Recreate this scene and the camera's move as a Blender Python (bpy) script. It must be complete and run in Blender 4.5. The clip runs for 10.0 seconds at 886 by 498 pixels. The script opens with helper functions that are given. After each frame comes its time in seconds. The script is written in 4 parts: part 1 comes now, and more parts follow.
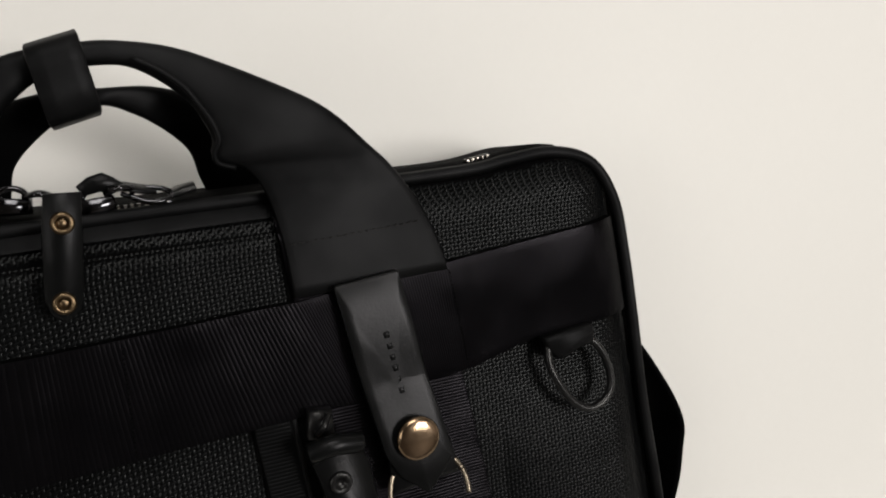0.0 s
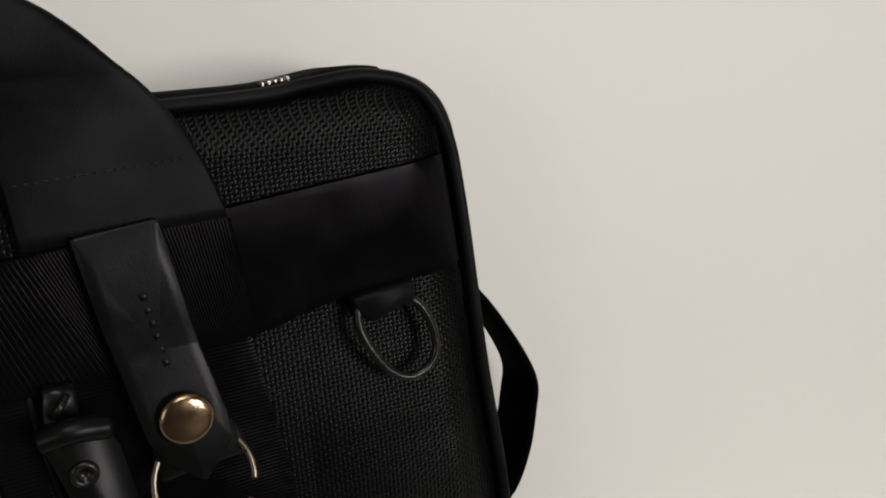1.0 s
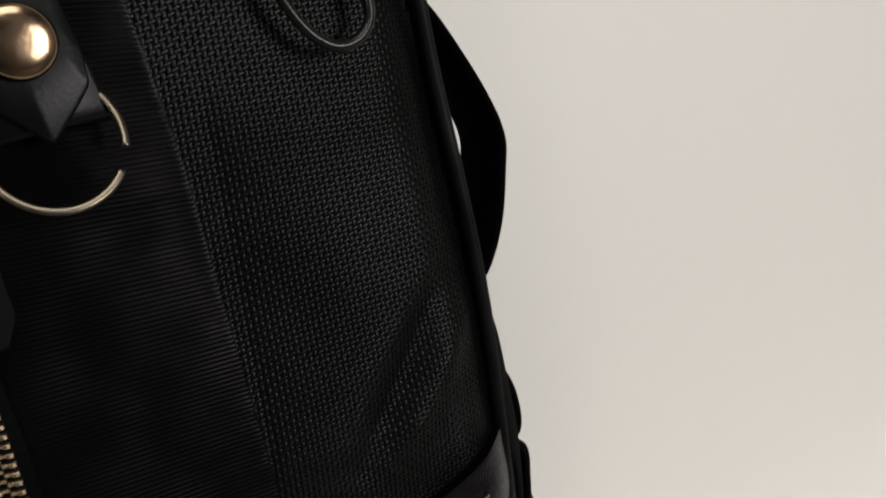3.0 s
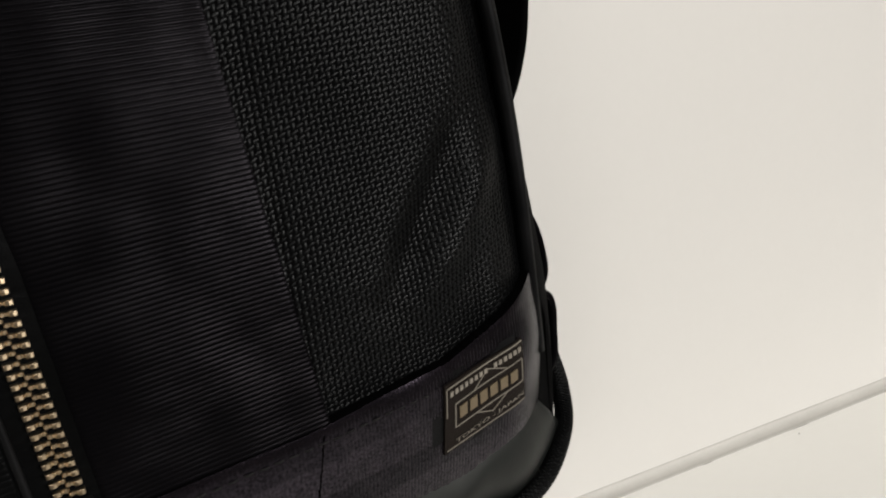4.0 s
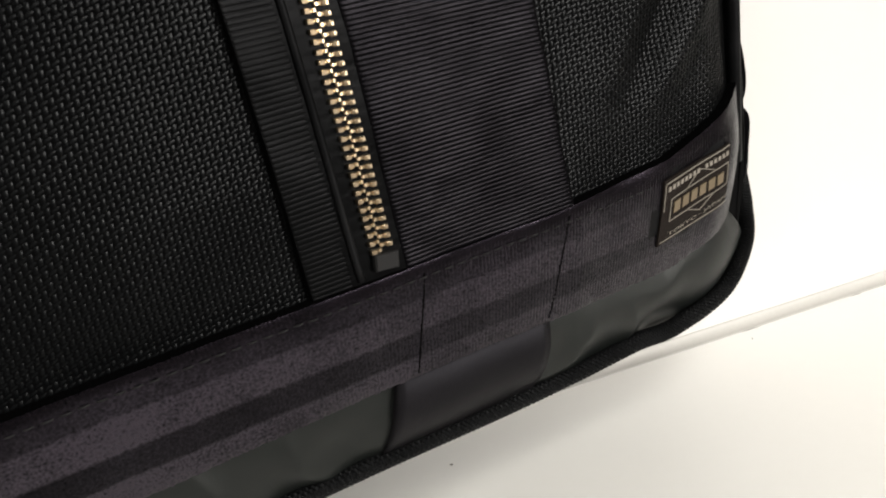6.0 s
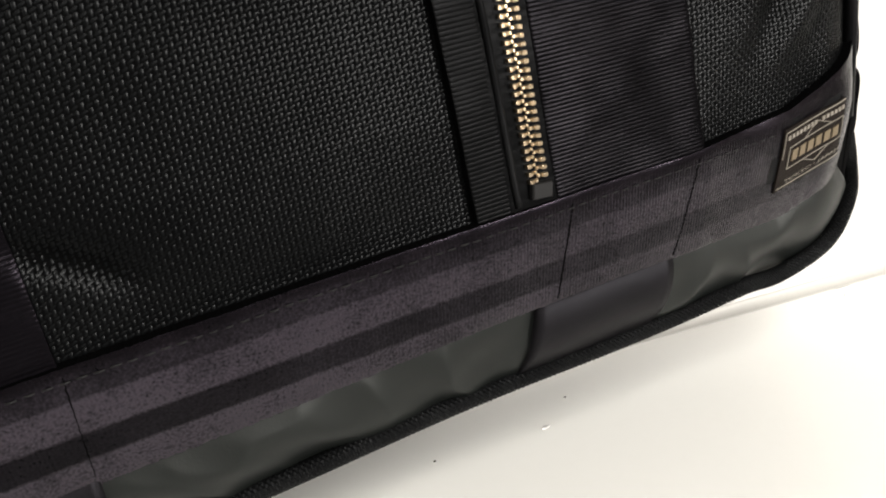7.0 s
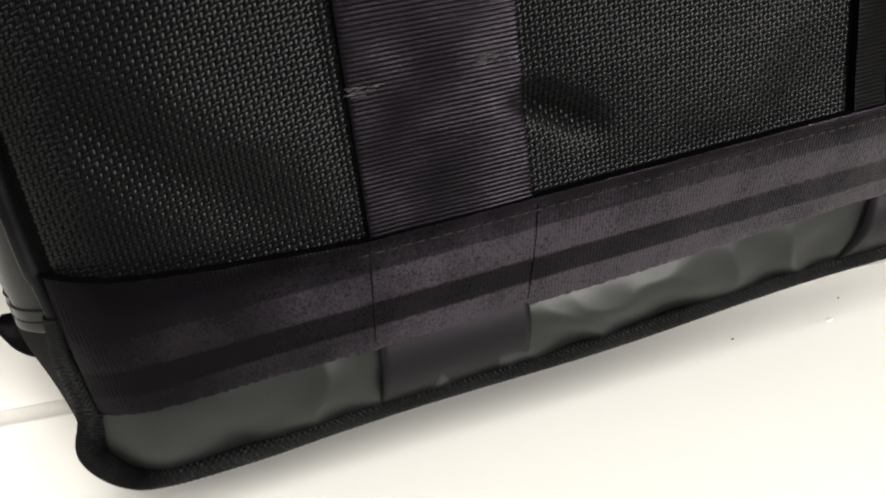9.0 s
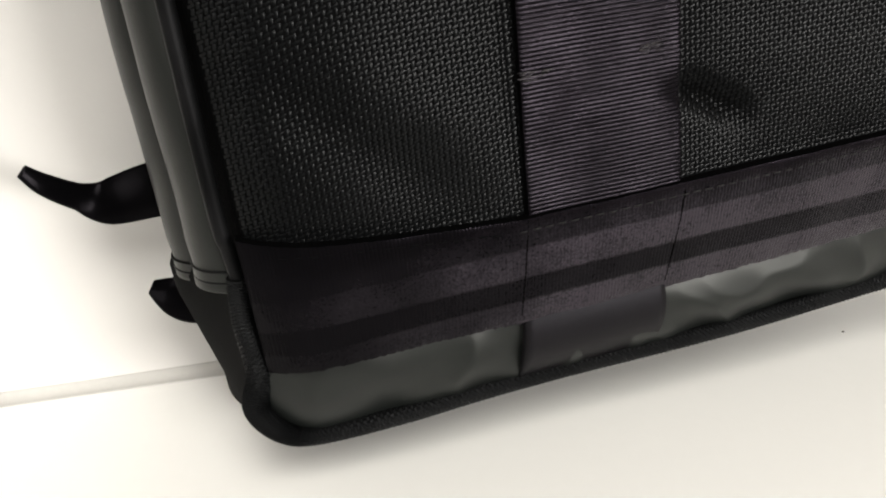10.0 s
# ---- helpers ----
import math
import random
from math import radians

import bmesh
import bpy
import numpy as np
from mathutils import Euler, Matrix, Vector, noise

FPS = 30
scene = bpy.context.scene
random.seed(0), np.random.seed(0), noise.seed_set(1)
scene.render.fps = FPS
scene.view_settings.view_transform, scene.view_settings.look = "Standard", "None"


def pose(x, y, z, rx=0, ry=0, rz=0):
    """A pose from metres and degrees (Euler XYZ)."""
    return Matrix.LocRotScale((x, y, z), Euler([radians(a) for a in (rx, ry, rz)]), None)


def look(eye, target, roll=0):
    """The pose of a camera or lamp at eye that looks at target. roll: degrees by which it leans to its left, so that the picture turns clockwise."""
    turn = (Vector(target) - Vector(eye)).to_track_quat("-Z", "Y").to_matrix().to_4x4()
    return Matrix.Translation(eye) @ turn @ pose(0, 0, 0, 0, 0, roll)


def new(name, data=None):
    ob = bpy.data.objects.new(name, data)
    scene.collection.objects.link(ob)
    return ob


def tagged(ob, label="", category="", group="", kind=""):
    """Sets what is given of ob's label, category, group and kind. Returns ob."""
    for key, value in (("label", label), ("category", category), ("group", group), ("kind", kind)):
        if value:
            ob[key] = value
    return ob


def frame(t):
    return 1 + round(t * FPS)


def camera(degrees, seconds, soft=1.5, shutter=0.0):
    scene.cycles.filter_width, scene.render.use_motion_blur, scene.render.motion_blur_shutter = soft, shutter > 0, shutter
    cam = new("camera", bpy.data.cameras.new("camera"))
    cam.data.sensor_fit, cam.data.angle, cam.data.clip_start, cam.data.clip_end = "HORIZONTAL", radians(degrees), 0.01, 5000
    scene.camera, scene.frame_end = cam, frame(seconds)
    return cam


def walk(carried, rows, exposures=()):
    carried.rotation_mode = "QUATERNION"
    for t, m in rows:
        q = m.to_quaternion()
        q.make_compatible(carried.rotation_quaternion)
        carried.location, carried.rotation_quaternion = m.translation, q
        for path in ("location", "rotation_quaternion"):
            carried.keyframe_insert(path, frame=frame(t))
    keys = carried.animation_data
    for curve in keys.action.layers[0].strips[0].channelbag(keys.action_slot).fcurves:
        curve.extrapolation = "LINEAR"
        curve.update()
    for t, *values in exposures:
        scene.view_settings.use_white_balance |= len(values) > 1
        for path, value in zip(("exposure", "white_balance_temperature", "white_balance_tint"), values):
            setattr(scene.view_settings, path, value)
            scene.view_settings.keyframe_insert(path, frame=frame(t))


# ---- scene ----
cam = camera(56.8, 10.0, soft=2.0)
# The briefcase stands a little rolled on its lower corner; BAG takes its own axes to the room.
BAG = pose(0, 0, 0.099, 0, -3.4, 0)
PATH = [
    (0, (-0.0026, -0.2700, 0.2600), (0.7399, 1.5606, -0.0530), -5.57),
    (0.5, (0.0321, -0.2593, 0.2682), (0.8214, 1.5276, -0.1610), -4.69),
    (1, (0.0641, -0.2453, 0.2553), (0.8784, 1.5078, -0.2576), -4.25),
    (1.5, (0.0807, -0.2396, 0.2311), (0.8851, 1.5170, -0.2859), -5.13),
    (2, (0.0833, -0.2353, 0.1857), (0.9235, 1.5337, -0.2197), -7.24),
    (2.5, (0.0728, -0.2190, 0.1546), (1.0001, 1.5177, -0.1974), -7.99),
    (2.7, (0.0742, -0.2139, 0.1450), (1.0031, 1.5190, -0.2211), -7.82),
    (3.8, (0.063, -0.186, 0.103), (1.056, 1.47, -0.417), -8.5),
    (4, (0.061, -0.182, 0.097), (1.036, 1.475, -0.454), -8.9),
    (4.5, (0.054, -0.174, 0.087), (0.969, 1.488, -0.547), -9.4),
    (5, (0.042, -0.175, 0.082), (0.91, 1.483, -0.625), -9.7),
    (5.5, (0.02, -0.179, 0.085), (0.838, 1.49, -0.653), -10.2),
    (6.8, (-0.035, -0.196, 0.085), (0.66, 1.517, -0.679), -10.4),
    (7, (-0.044, -0.197, 0.085), (0.632, 1.523, -0.679), -10.3),
    (7.5, (-0.071, -0.196, 0.084), (0.595, 1.529, -0.677), -9.6),
    (7.7, (-0.084, -0.199, 0.079), (0.574, 1.552, -0.631), -10.1),
    (8, (-0.102, -0.195, 0.084), (0.524, 1.539, -0.692), -9.2),
    (8.5, (-0.127, -0.199, 0.084), (0.451, 1.543, -0.711), -8.8),
    (9, (-0.157, -0.202, 0.085), (0.357, 1.554, -0.723), -8.4),
    (9.5, (-0.177, -0.204, 0.088), (0.272, 1.569, -0.722), -7.9),
    (10, (-0.193, -0.205, 0.089), (0.23, 1.577, -0.713), -7.7),
]
walk(cam, [(t, BAG @ look(eye, target, roll)) for t, eye, target, roll in PATH],
     exposures=[(0, -0.60), (0.5, -0.77), (1, -0.92), (1.5, -1.00), (2, -1.02), (2.5, -0.99), (4, -0.78), (4.5, -0.66), (5.5, -0.36), (7, 0.18), (8, 0.42), (9, 0.46), (10, 0.18)])

# ---- light ----
world = bpy.data.worlds.new("room_world")
scene.world = world
world.use_nodes = True
world.node_tree.nodes["Background"].inputs[0].default_value = (0.9, 0.93, 1.0, 1)
world.node_tree.nodes["Background"].inputs[1].default_value = 0.05


def area_lamp(name, eye, target, w, h, watts, colour):
    data = bpy.data.lights.new(name, "AREA")
    data.shape, data.size, data.size_y, data.energy, data.color = "RECTANGLE", w, h, watts, colour
    ob = new(name, data)
    ob.matrix_world = look(eye, target)
    return ob


# Added area lamps for unseen light from above and both sides; no window is built.
area_lamp("overhead_light", (-0.1, -1.65, 2.2), (0.0, -0.1, 0), 1.2, 1.5, 62, (1.0, 0.965, 0.895))
area_lamp("side_light", (1.2, -2.55, 0.45), (0, 0, 0.1), 0.9, 0.9, 98, (1.0, 0.96, 0.905))
area_lamp("side_light", (-1.75, -1.35, 0.42), (-0.2, 0.05, 0.12), 0.9, 0.9, 13, (1.0, 0.97, 0.91))


# ---- materials ----
def material(name, colour, rough=0.5, metal=0.0, grain=0.0, grain_scale=800, bump=0.0, bump_scale=800,
             spec=0.5, coat=0.0, sheen=0.0, wear=0.0, wear_scale=40, distance=0.0004, tint=None, patchy=0.0):
    """Base colour varied at two scales, roughness varied with it, and a fine relief."""
    m = bpy.data.materials.new(name)
    m.use_nodes = True
    n, l = m.node_tree.nodes, m.node_tree.links
    b = n["Principled BSDF"]
    b.inputs["Roughness"].default_value = rough
    b.inputs["Metallic"].default_value = metal
    b.inputs["Specular IOR Level"].default_value = spec
    if tint:
        b.inputs["Specular Tint"].default_value = (*tint, 1)
    b.inputs["Coat Weight"].default_value = coat
    b.inputs["Coat Roughness"].default_value = 0.25
    b.inputs["Sheen Weight"].default_value = sheen
    b.inputs["Sheen Roughness"].default_value = 0.4
    co = n.new("ShaderNodeTexCoord")
    fine = n.new("ShaderNodeTexNoise")
    fine.inputs["Scale"].default_value, fine.inputs["Detail"].default_value = grain_scale, 3
    broad = n.new("ShaderNodeTexNoise")
    broad.inputs["Scale"].default_value, broad.inputs["Detail"].default_value = wear_scale, 5
    l.new(co.outputs["Object"], fine.inputs["Vector"])
    l.new(co.outputs["Object"], broad.inputs["Vector"])
    mix = n.new("ShaderNodeMath")
    mix.operation = "MULTIPLY_ADD"
    l.new(fine.outputs["Fac"], mix.inputs[0])
    mix.inputs[1].default_value = grain
    add = n.new("ShaderNodeMath")
    add.operation = "MULTIPLY_ADD"
    l.new(broad.outputs["Fac"], add.inputs[0])
    add.inputs[1].default_value, add.inputs[2].default_value = wear, 1 - 0.5 * (grain + wear)
    l.new(add.outputs[0], mix.inputs[2])
    shade = n.new("ShaderNodeVectorMath")
    shade.operation = "SCALE"
    shade.inputs[0].default_value = colour
    l.new(mix.outputs[0], shade.inputs["Scale"])
    l.new(shade.outputs[0], b.inputs["Base Color"])
    r = n.new("ShaderNodeMath")
    r.operation = "MULTIPLY_ADD"
    l.new(broad.outputs["Fac"], r.inputs[0])
    r.inputs[1].default_value, r.inputs[2].default_value = 0.16, rough - 0.08
    l.new(r.outputs[0], b.inputs["Roughness"])
    if patchy:
        g = n.new("ShaderNodeMapRange")
        g.inputs["From Min"].default_value, g.inputs["From Max"].default_value = 0.36, 0.64
        g.inputs["To Min"].default_value, g.inputs["To Max"].default_value = spec * (1 - patchy), spec * (1 + patchy)
        l.new(broad.outputs["Fac"], g.inputs["Value"])
        l.new(g.outputs[0], b.inputs["Specular IOR Level"])
    if bump:
        relief = n.new("ShaderNodeTexNoise")
        relief.inputs["Scale"].default_value, relief.inputs["Detail"].default_value = bump_scale, 4
        l.new(co.outputs["Object"], relief.inputs["Vector"])
        bp = n.new("ShaderNodeBump")
        bp.inputs["Strength"].default_value, bp.inputs["Distance"].default_value = bump, distance
        l.new(relief.outputs["Fac"], bp.inputs["Height"])
        l.new(bp.outputs["Normal"], b.inputs["Normal"])
    return m


PAINT = material("white_wall_paint", (0.60, 0.59, 0.575), 0.55, grain=0.02, grain_scale=300, bump=0.15, bump_scale=90, wear=0.05, wear_scale=6)
FLOORING = material("white_gloss_floor", (0.90, 0.895, 0.87), 0.30, grain=0.02, grain_scale=200, bump=0.06, bump_scale=60, wear=0.02, wear_scale=8)
# sealant toned down: grime and the joint's shadow in one colour
SEALANT = material("darkened_sealant", (0.45, 0.44, 0.42), 0.5, grain=0.1, grain_scale=500, wear=0.25, wear_scale=30)
GRIME = material("dark_grime", (0.10, 0.09, 0.08), 0.8, grain=0.3)
NYLON = material("black_nylon_cloth", (0.0026, 0.0027, 0.0029), 0.5, tint=(0.98, 0.98, 1.03), grain=0.6, grain_scale=1500, bump=0.22, bump_scale=2600, spec=0.08, wear=0.6, wear_scale=30, patchy=0.5)
UNDERCLOTH = material("black_under_weave", (0.0012, 0.0012, 0.0013), 0.8, grain=0.4, grain_scale=1500, spec=0.015, wear=0.2)
WEAVE = material("black_ballistic_weave", (0.0016, 0.0018, 0.0020), 0.35, tint=(0.97, 1.0, 1.02), grain=0.4, grain_scale=1800, bump=0.08, bump_scale=3500, spec=0.115, wear=0.6, wear_scale=18, patchy=0.25)
WEBBING = material("black_ribbed_webbing", (0.0018, 0.0017, 0.0020), 0.24, tint=(0.99, 0.92, 1.06), grain=0.8, grain_scale=2200, bump=0.09, bump_scale=2600, spec=0.035, wear=0.5, wear_scale=38, patchy=0.3)
COATED = material("charcoal_coated_cloth", (0.0048, 0.0058, 0.0054), 0.42, tint=(0.98, 1.0, 0.98), spec=0.29, grain=0.15, grain_scale=900, bump=0.12, bump_scale=1400, wear=0.3, wear_scale=30)
SATIN = material("smooth_black_strap", (0.0042, 0.0038, 0.0044), 0.42, tint=(0.95, 0.93, 1.06), grain=0.6, grain_scale=1500, bump=0.4, bump_scale=2200, spec=0.11, wear=0.6, wear_scale=50)
RIM_CLOTH = material("black_woven_piping", (0.0022, 0.0023, 0.0025), 0.42, tint=(0.97, 1.0, 1.03), grain=0.5, grain_scale=2200, bump=0.2, bump_scale=2500, spec=0.09, wear=0.4, patchy=0.3)
LEATHER = material("black_leather", (0.0026, 0.0028, 0.0029), 0.34, tint=(0.99, 0.98, 1.03), grain=0.3, grain_scale=600, bump=0.16, bump_scale=1300, spec=0.115, wear=0.4, wear_scale=60, distance=0.0003, patchy=0.25)
BRASS = material("antique_brass", (0.27, 0.19, 0.125), 0.20, 1.0, grain=0.25, grain_scale=900, bump=0.16, bump_scale=420, wear=1.0, wear_scale=160)
GOLD_TEETH = material("gold_zip_metal", (0.60, 0.48, 0.33), 0.30, 1.0, grain=0.2, wear=0.6, wear_scale=200)
NICKEL = material("dull_nickel", (0.13, 0.11, 0.085), 0.3, 1.0, grain=0.1, wear=0.5, wear_scale=120)
GUNMETAL = material("black_enamelled_metal", (0.004, 0.004, 0.0043), 0.30, 0.0, spec=0.2, wear=0.3, wear_scale=90, coat=0.12)
BLACK_NICKEL = material("polished_black_nickel", (0.055, 0.055, 0.06), 0.14, 1.0, grain=0.2, bump=0.1, bump_scale=700, wear=0.6, wear_scale=250)
BRIGHT_TEETH = material("polished_zip_teeth", (0.17, 0.16, 0.145), 0.2, 1.0, wear=0.5, wear_scale=300)
LABEL_CLOTH = material("dark_brown_label_cloth", (0.010, 0.0072, 0.0058), 0.7, spec=0.1, grain=0.5, grain_scale=2500, bump=0.4, bump_scale=2500)
GOLD_THREAD = material("gold_thread", (0.15, 0.115, 0.07), 0.5, 0.3, grain=0.5, grain_scale=3000)
SILVER_THREAD = material("grey_thread", (0.20, 0.18, 0.15), 0.6, grain=0.4, grain_scale=3000)
SIDE_CLOTH = material("matt_black_side_cloth", (0.0022, 0.0022, 0.0023), 0.85, grain=0.6, grain_scale=1500, bump=0.6, bump_scale=1800, spec=0.05, wear=0.4, wear_scale=40)
TAPE = material("black_grosgrain_tape", (0.0018, 0.0019, 0.0020), 0.34, tint=(0.98, 0.98, 1.02), grain=0.6, grain_scale=2200, bump=0.15, bump_scale=2600, spec=0.035, wear=0.4, wear_scale=40)
STITCH = material("dark_thread", (0.008, 0.0078, 0.008), 0.55, spec=0.2, grain=0.3, grain_scale=3000)
PALE_THREAD = material("pale_worn_thread", (0.055, 0.051, 0.055), 0.6, spec=0.2, grain=0.5, grain_scale=2500)
WORN_COATING = material("worn_pale_coating", (0.20, 0.19, 0.18), 0.6, grain=0.5, grain_scale=2500)
AGED = material("dark_aged_brass", (0.13, 0.092, 0.055), 0.33, 1.0, grain=0.2, grain_scale=900, wear=0.6, wear_scale=180)
DARK_FLOOR = material("unseen_dark_floor", (0.06, 0.05, 0.042), 0.6, grain=0.2, grain_scale=60, wear=0.3, wear_scale=4)
BEIGE = material("beige_wall_paint", (0.17, 0.152, 0.135), 0.7, grain=0.03, wear=0.08, wear_scale=4)
PLASTER = material("ceiling_paint", (0.28, 0.27, 0.255), 0.7, grain=0.02, wear=0.04, wear_scale=4)


# ---- mesh tools ----
def grid_faces(nu, nv, wrap=False, base=0):
    """Quads of a grid of nu rows by nv columns; wrap closes the columns."""
    a = np.arange(nu - 1)[:, None] * nv
    c = np.arange(nv if wrap else nv - 1)[None, :]
    d = (c + 1) % nv
    return (np.stack([a + c, a + d, a + nv + d, a + nv + c], -1).reshape(-1, 4) + base).tolist()


def mesh_of(name, verts, faces, mat, smooth=True):
    me = bpy.data.meshes.new(name)
    me.from_pydata([tuple(map(float, v)) for v in verts], [], faces)
    bm = bmesh.new()
    bm.from_mesh(me)
    bmesh.ops.recalc_face_normals(bm, faces=bm.faces[:])
    bm.to_mesh(me)
    bm.free()
    if smooth:
        me.shade_smooth()
    me.materials.append(mat)
    return me


def hang(name, me, parent, label="", kind=""):
    ob = new(name, me)
    ob.parent = parent
    if parent is not None and parent.type == "EMPTY":
        ob.matrix_local = Matrix.Translation(-BASE)
    return tagged(ob, label, kind=kind)


def joined(pieces):
    """Several (verts, faces) as one."""
    vs, fs, k = [], [], 0
    for v, f in pieces:
        vs.extend(map(tuple, v))
        fs.extend([[i + k for i in q] for q in f])
        k += len(v)
    return vs, fs


def sweep(rings, close_ends=True):
    """Rings of equal length laid one after another."""
    n = len(rings[0])
    verts = np.concatenate([np.asarray(r) for r in rings])
    faces = grid_faces(len(rings), n, True)
    if close_ends:
        faces += [list(range(n))[::-1], [(len(rings) - 1) * n + i for i in range(n)]]
    return verts, faces


def smooth_path(pts, n):
    """A soft curve through the points (Catmull-Rom), n samples."""
    p = np.asarray(pts, float)
    q = np.vstack([2 * p[0] - p[1], p, 2 * p[-1] - p[-2]])
    out = []
    for s in np.linspace(0, len(p) - 1 - 1e-9, n):
        i, f = int(s), s - int(s)
        a, b, c, d = q[i:i + 4]
        out.append(0.5 * (2 * b + (c - a) * f + (2 * a - 5 * b + 4 * c - d) * f * f + (3 * b - a - 3 * c + d) * f ** 3))
    return np.array(out)


def frames_of(path, closed=False):
    t = np.gradient(path, axis=0)
    if closed:
        t = np.roll(path, -1, 0) - np.roll(path, 1, 0)
    return t / np.linalg.norm(t, axis=1)[:, None]


def tube(pts, radius, n=40, sides=8, closed=False, ripple=0.0, turns=0):
    path = smooth_path(list(pts) + ([pts[0]] if closed else []), n + (1 if closed else 0))
    if closed:
        path = path[:-1]
    t = frames_of(path, closed)
    up = np.array([0, 0, 1.0]) if abs(t[0] @ [0, 0, 1]) < 0.8 else np.array([0, 1.0, 0])
    rings = []
    for i, (p, d) in enumerate(zip(path, t)):
        a = np.cross(up, d)
        a /= np.linalg.norm(a)
        up = np.cross(d, a)
        ang = np.linspace(0, 2 * np.pi, sides, endpoint=False)
        r = radius * (1 + ripple * np.sin(turns * 2 * np.pi * i / len(path) + np.pi * (np.arange(sides) % 2)))
        rings.append(p + np.outer(r * np.cos(ang), a) + np.outer(r * np.sin(ang), up))
    if closed:
        rings.append(rings[0])
    return sweep(rings, not closed)


def rounded_profile(w, t, k=3):
    """A flat bar's cross-section with rounded sides, as (across, through)."""
    out = []
    r = t / 2
    for cx, a0 in ((w / 2 - r, -90), (-w / 2 + r, 90)):
        for j in range(k + 1):
            a = radians(a0 + 180 * j / k)
            out.append((cx + r * math.cos(a), r * math.sin(a)))
    return np.array(out)


def strap(pts, across, width, thick, n=40):
    """A flat band along the points; across: its width's direction, one for all or one a point."""
    path = smooth_path(pts, n)
    t = frames_of(path)
    ac = np.asarray(across, float)
    ac = smooth_path(ac, n) if ac.ndim == 2 else np.tile(ac, (n, 1))
    wd = np.interp(np.linspace(0, 1, n), np.linspace(0, 1, len(np.atleast_1d(width))), np.atleast_1d(width))
    th = np.interp(np.linspace(0, 1, n), np.linspace(0, 1, len(np.atleast_1d(thick))), np.atleast_1d(thick))
    rings = []
    for p, d, a, w, h in zip(path, t, ac, wd, th):
        a = a - d * (a @ d)
        a /= np.linalg.norm(a)
        b = np.cross(d, a)
        prof = rounded_profile(w, h)
        rings.append(p + np.outer(prof[:, 0], a) + np.outer(prof[:, 1], b))
    return sweep(rings)


def plate(outline, y0, y1, bevel=0.0004):
    """A flat piece with the outline in (x, z), from y0 (front) to y1 (back), its front edge rounded."""
    o = np.asarray(outline, float)
    c = o.mean(0)
    inset = o + (c - o) / np.linalg.norm(c - o, axis=1)[:, None] * bevel
    rings = [np.c_[o[:, 0], np.full(len(o), y1), o[:, 1]], np.c_[o[:, 0], np.full(len(o), y0 + bevel), o[:, 1]],
             np.c_[inset[:, 0], np.full(len(o), y0), inset[:, 1]]]
    return sweep(rings)


def lathe(profile, centre, axis_y=-1, n=28):
    """A turned piece about the y direction; profile of (radius, height towards the viewer)."""
    ang = np.linspace(0, 2 * np.pi, n, endpoint=False)
    rings = [np.c_[centre[0] + r * np.cos(ang), np.full(n, centre[1] + axis_y * h), centre[2] + r * np.sin(ang)] for r, h in profile]
    return sweep(rings)


# ---- the room ----
def slab(name, corners, thick, direction, mat, label):
    c = [Vector(p) for p in corners]
    d = Vector(direction) * thick
    v = [tuple(p) for p in c] + [tuple(p + d) for p in c]
    f = [[0, 1, 2, 3], [7, 6, 5, 4], [0, 4, 5, 1], [1, 5, 6, 2], [2, 6, 7, 3], [3, 7, 4, 0]]
    ob = new(name, mesh_of(name, v, f, mat, False))
    return tagged(ob, label, "structure", kind="structure")


def wall_y(x):
    return 0.0900 - 0.111 * x


# Front edge is made up: cut short so the bag reflects a dark room.
slab("wall_shelf", [(-2, wall_y(-2), 0), (2, wall_y(2), 0), (2, -0.11, 0), (-2, -0.11, 0)], 0.04, (0, 0, -1), FLOORING, "white glossy painted shelf with small chips and specks, its unseen front edge cut short")
# Added out of view: a dark floor that gives the black cloth little to reflect.
slab("floor", [(-2, 0.35, -0.8), (2, -0.14, -0.8), (2, -3, -0.8), (-2, -3, -0.8)], 0.1, (0, 0, -1), DARK_FLOOR, "unseen dark floor, added to keep reflections dark")
slab("wall_north", [(-2, wall_y(-2), -0.8), (2, wall_y(2), -0.8), (2, wall_y(2), 2.5), (-2, wall_y(-2), 2.5)], 0.1, (0.110, 0.994, 0), PAINT, "plain off-white painted wall behind the briefcase")
# Unseen closing walls and ceiling, toned dark to dim reflections on the bag.
slab("wall_south", [(-2, -3, -0.8), (2, -3, -0.8), (2, -3, 2.5), (-2, -3, 2.5)], 0.1, (0, -1, 0), BEIGE, "plain beige wall, unseen, toned dark to dim reflections")
slab("wall_west", [(-2, -3, -0.8), (-2, 0.315, -0.8), (-2, 0.315, 2.5), (-2, -3, 2.5)], 0.1, (-1, 0, 0), BEIGE, "plain beige wall, unseen, toned dark to dim reflections")
slab("wall_east", [(2, -3, -0.8), (2, -0.13, -0.8), (2, -0.13, 2.5), (2, -3, 2.5)], 0.1, (1, 0, 0), BEIGE, "plain beige wall, unseen, toned dark to dim reflections")
slab("ceiling", [(-2, -3, 2.5), (2, -3, 2.5), (2, -0.13, 2.5), (-2, 0.315, 2.5)], 0.1, (0, 0, 1), PLASTER, "plain grey ceiling, unseen, toned down to dim reflections")


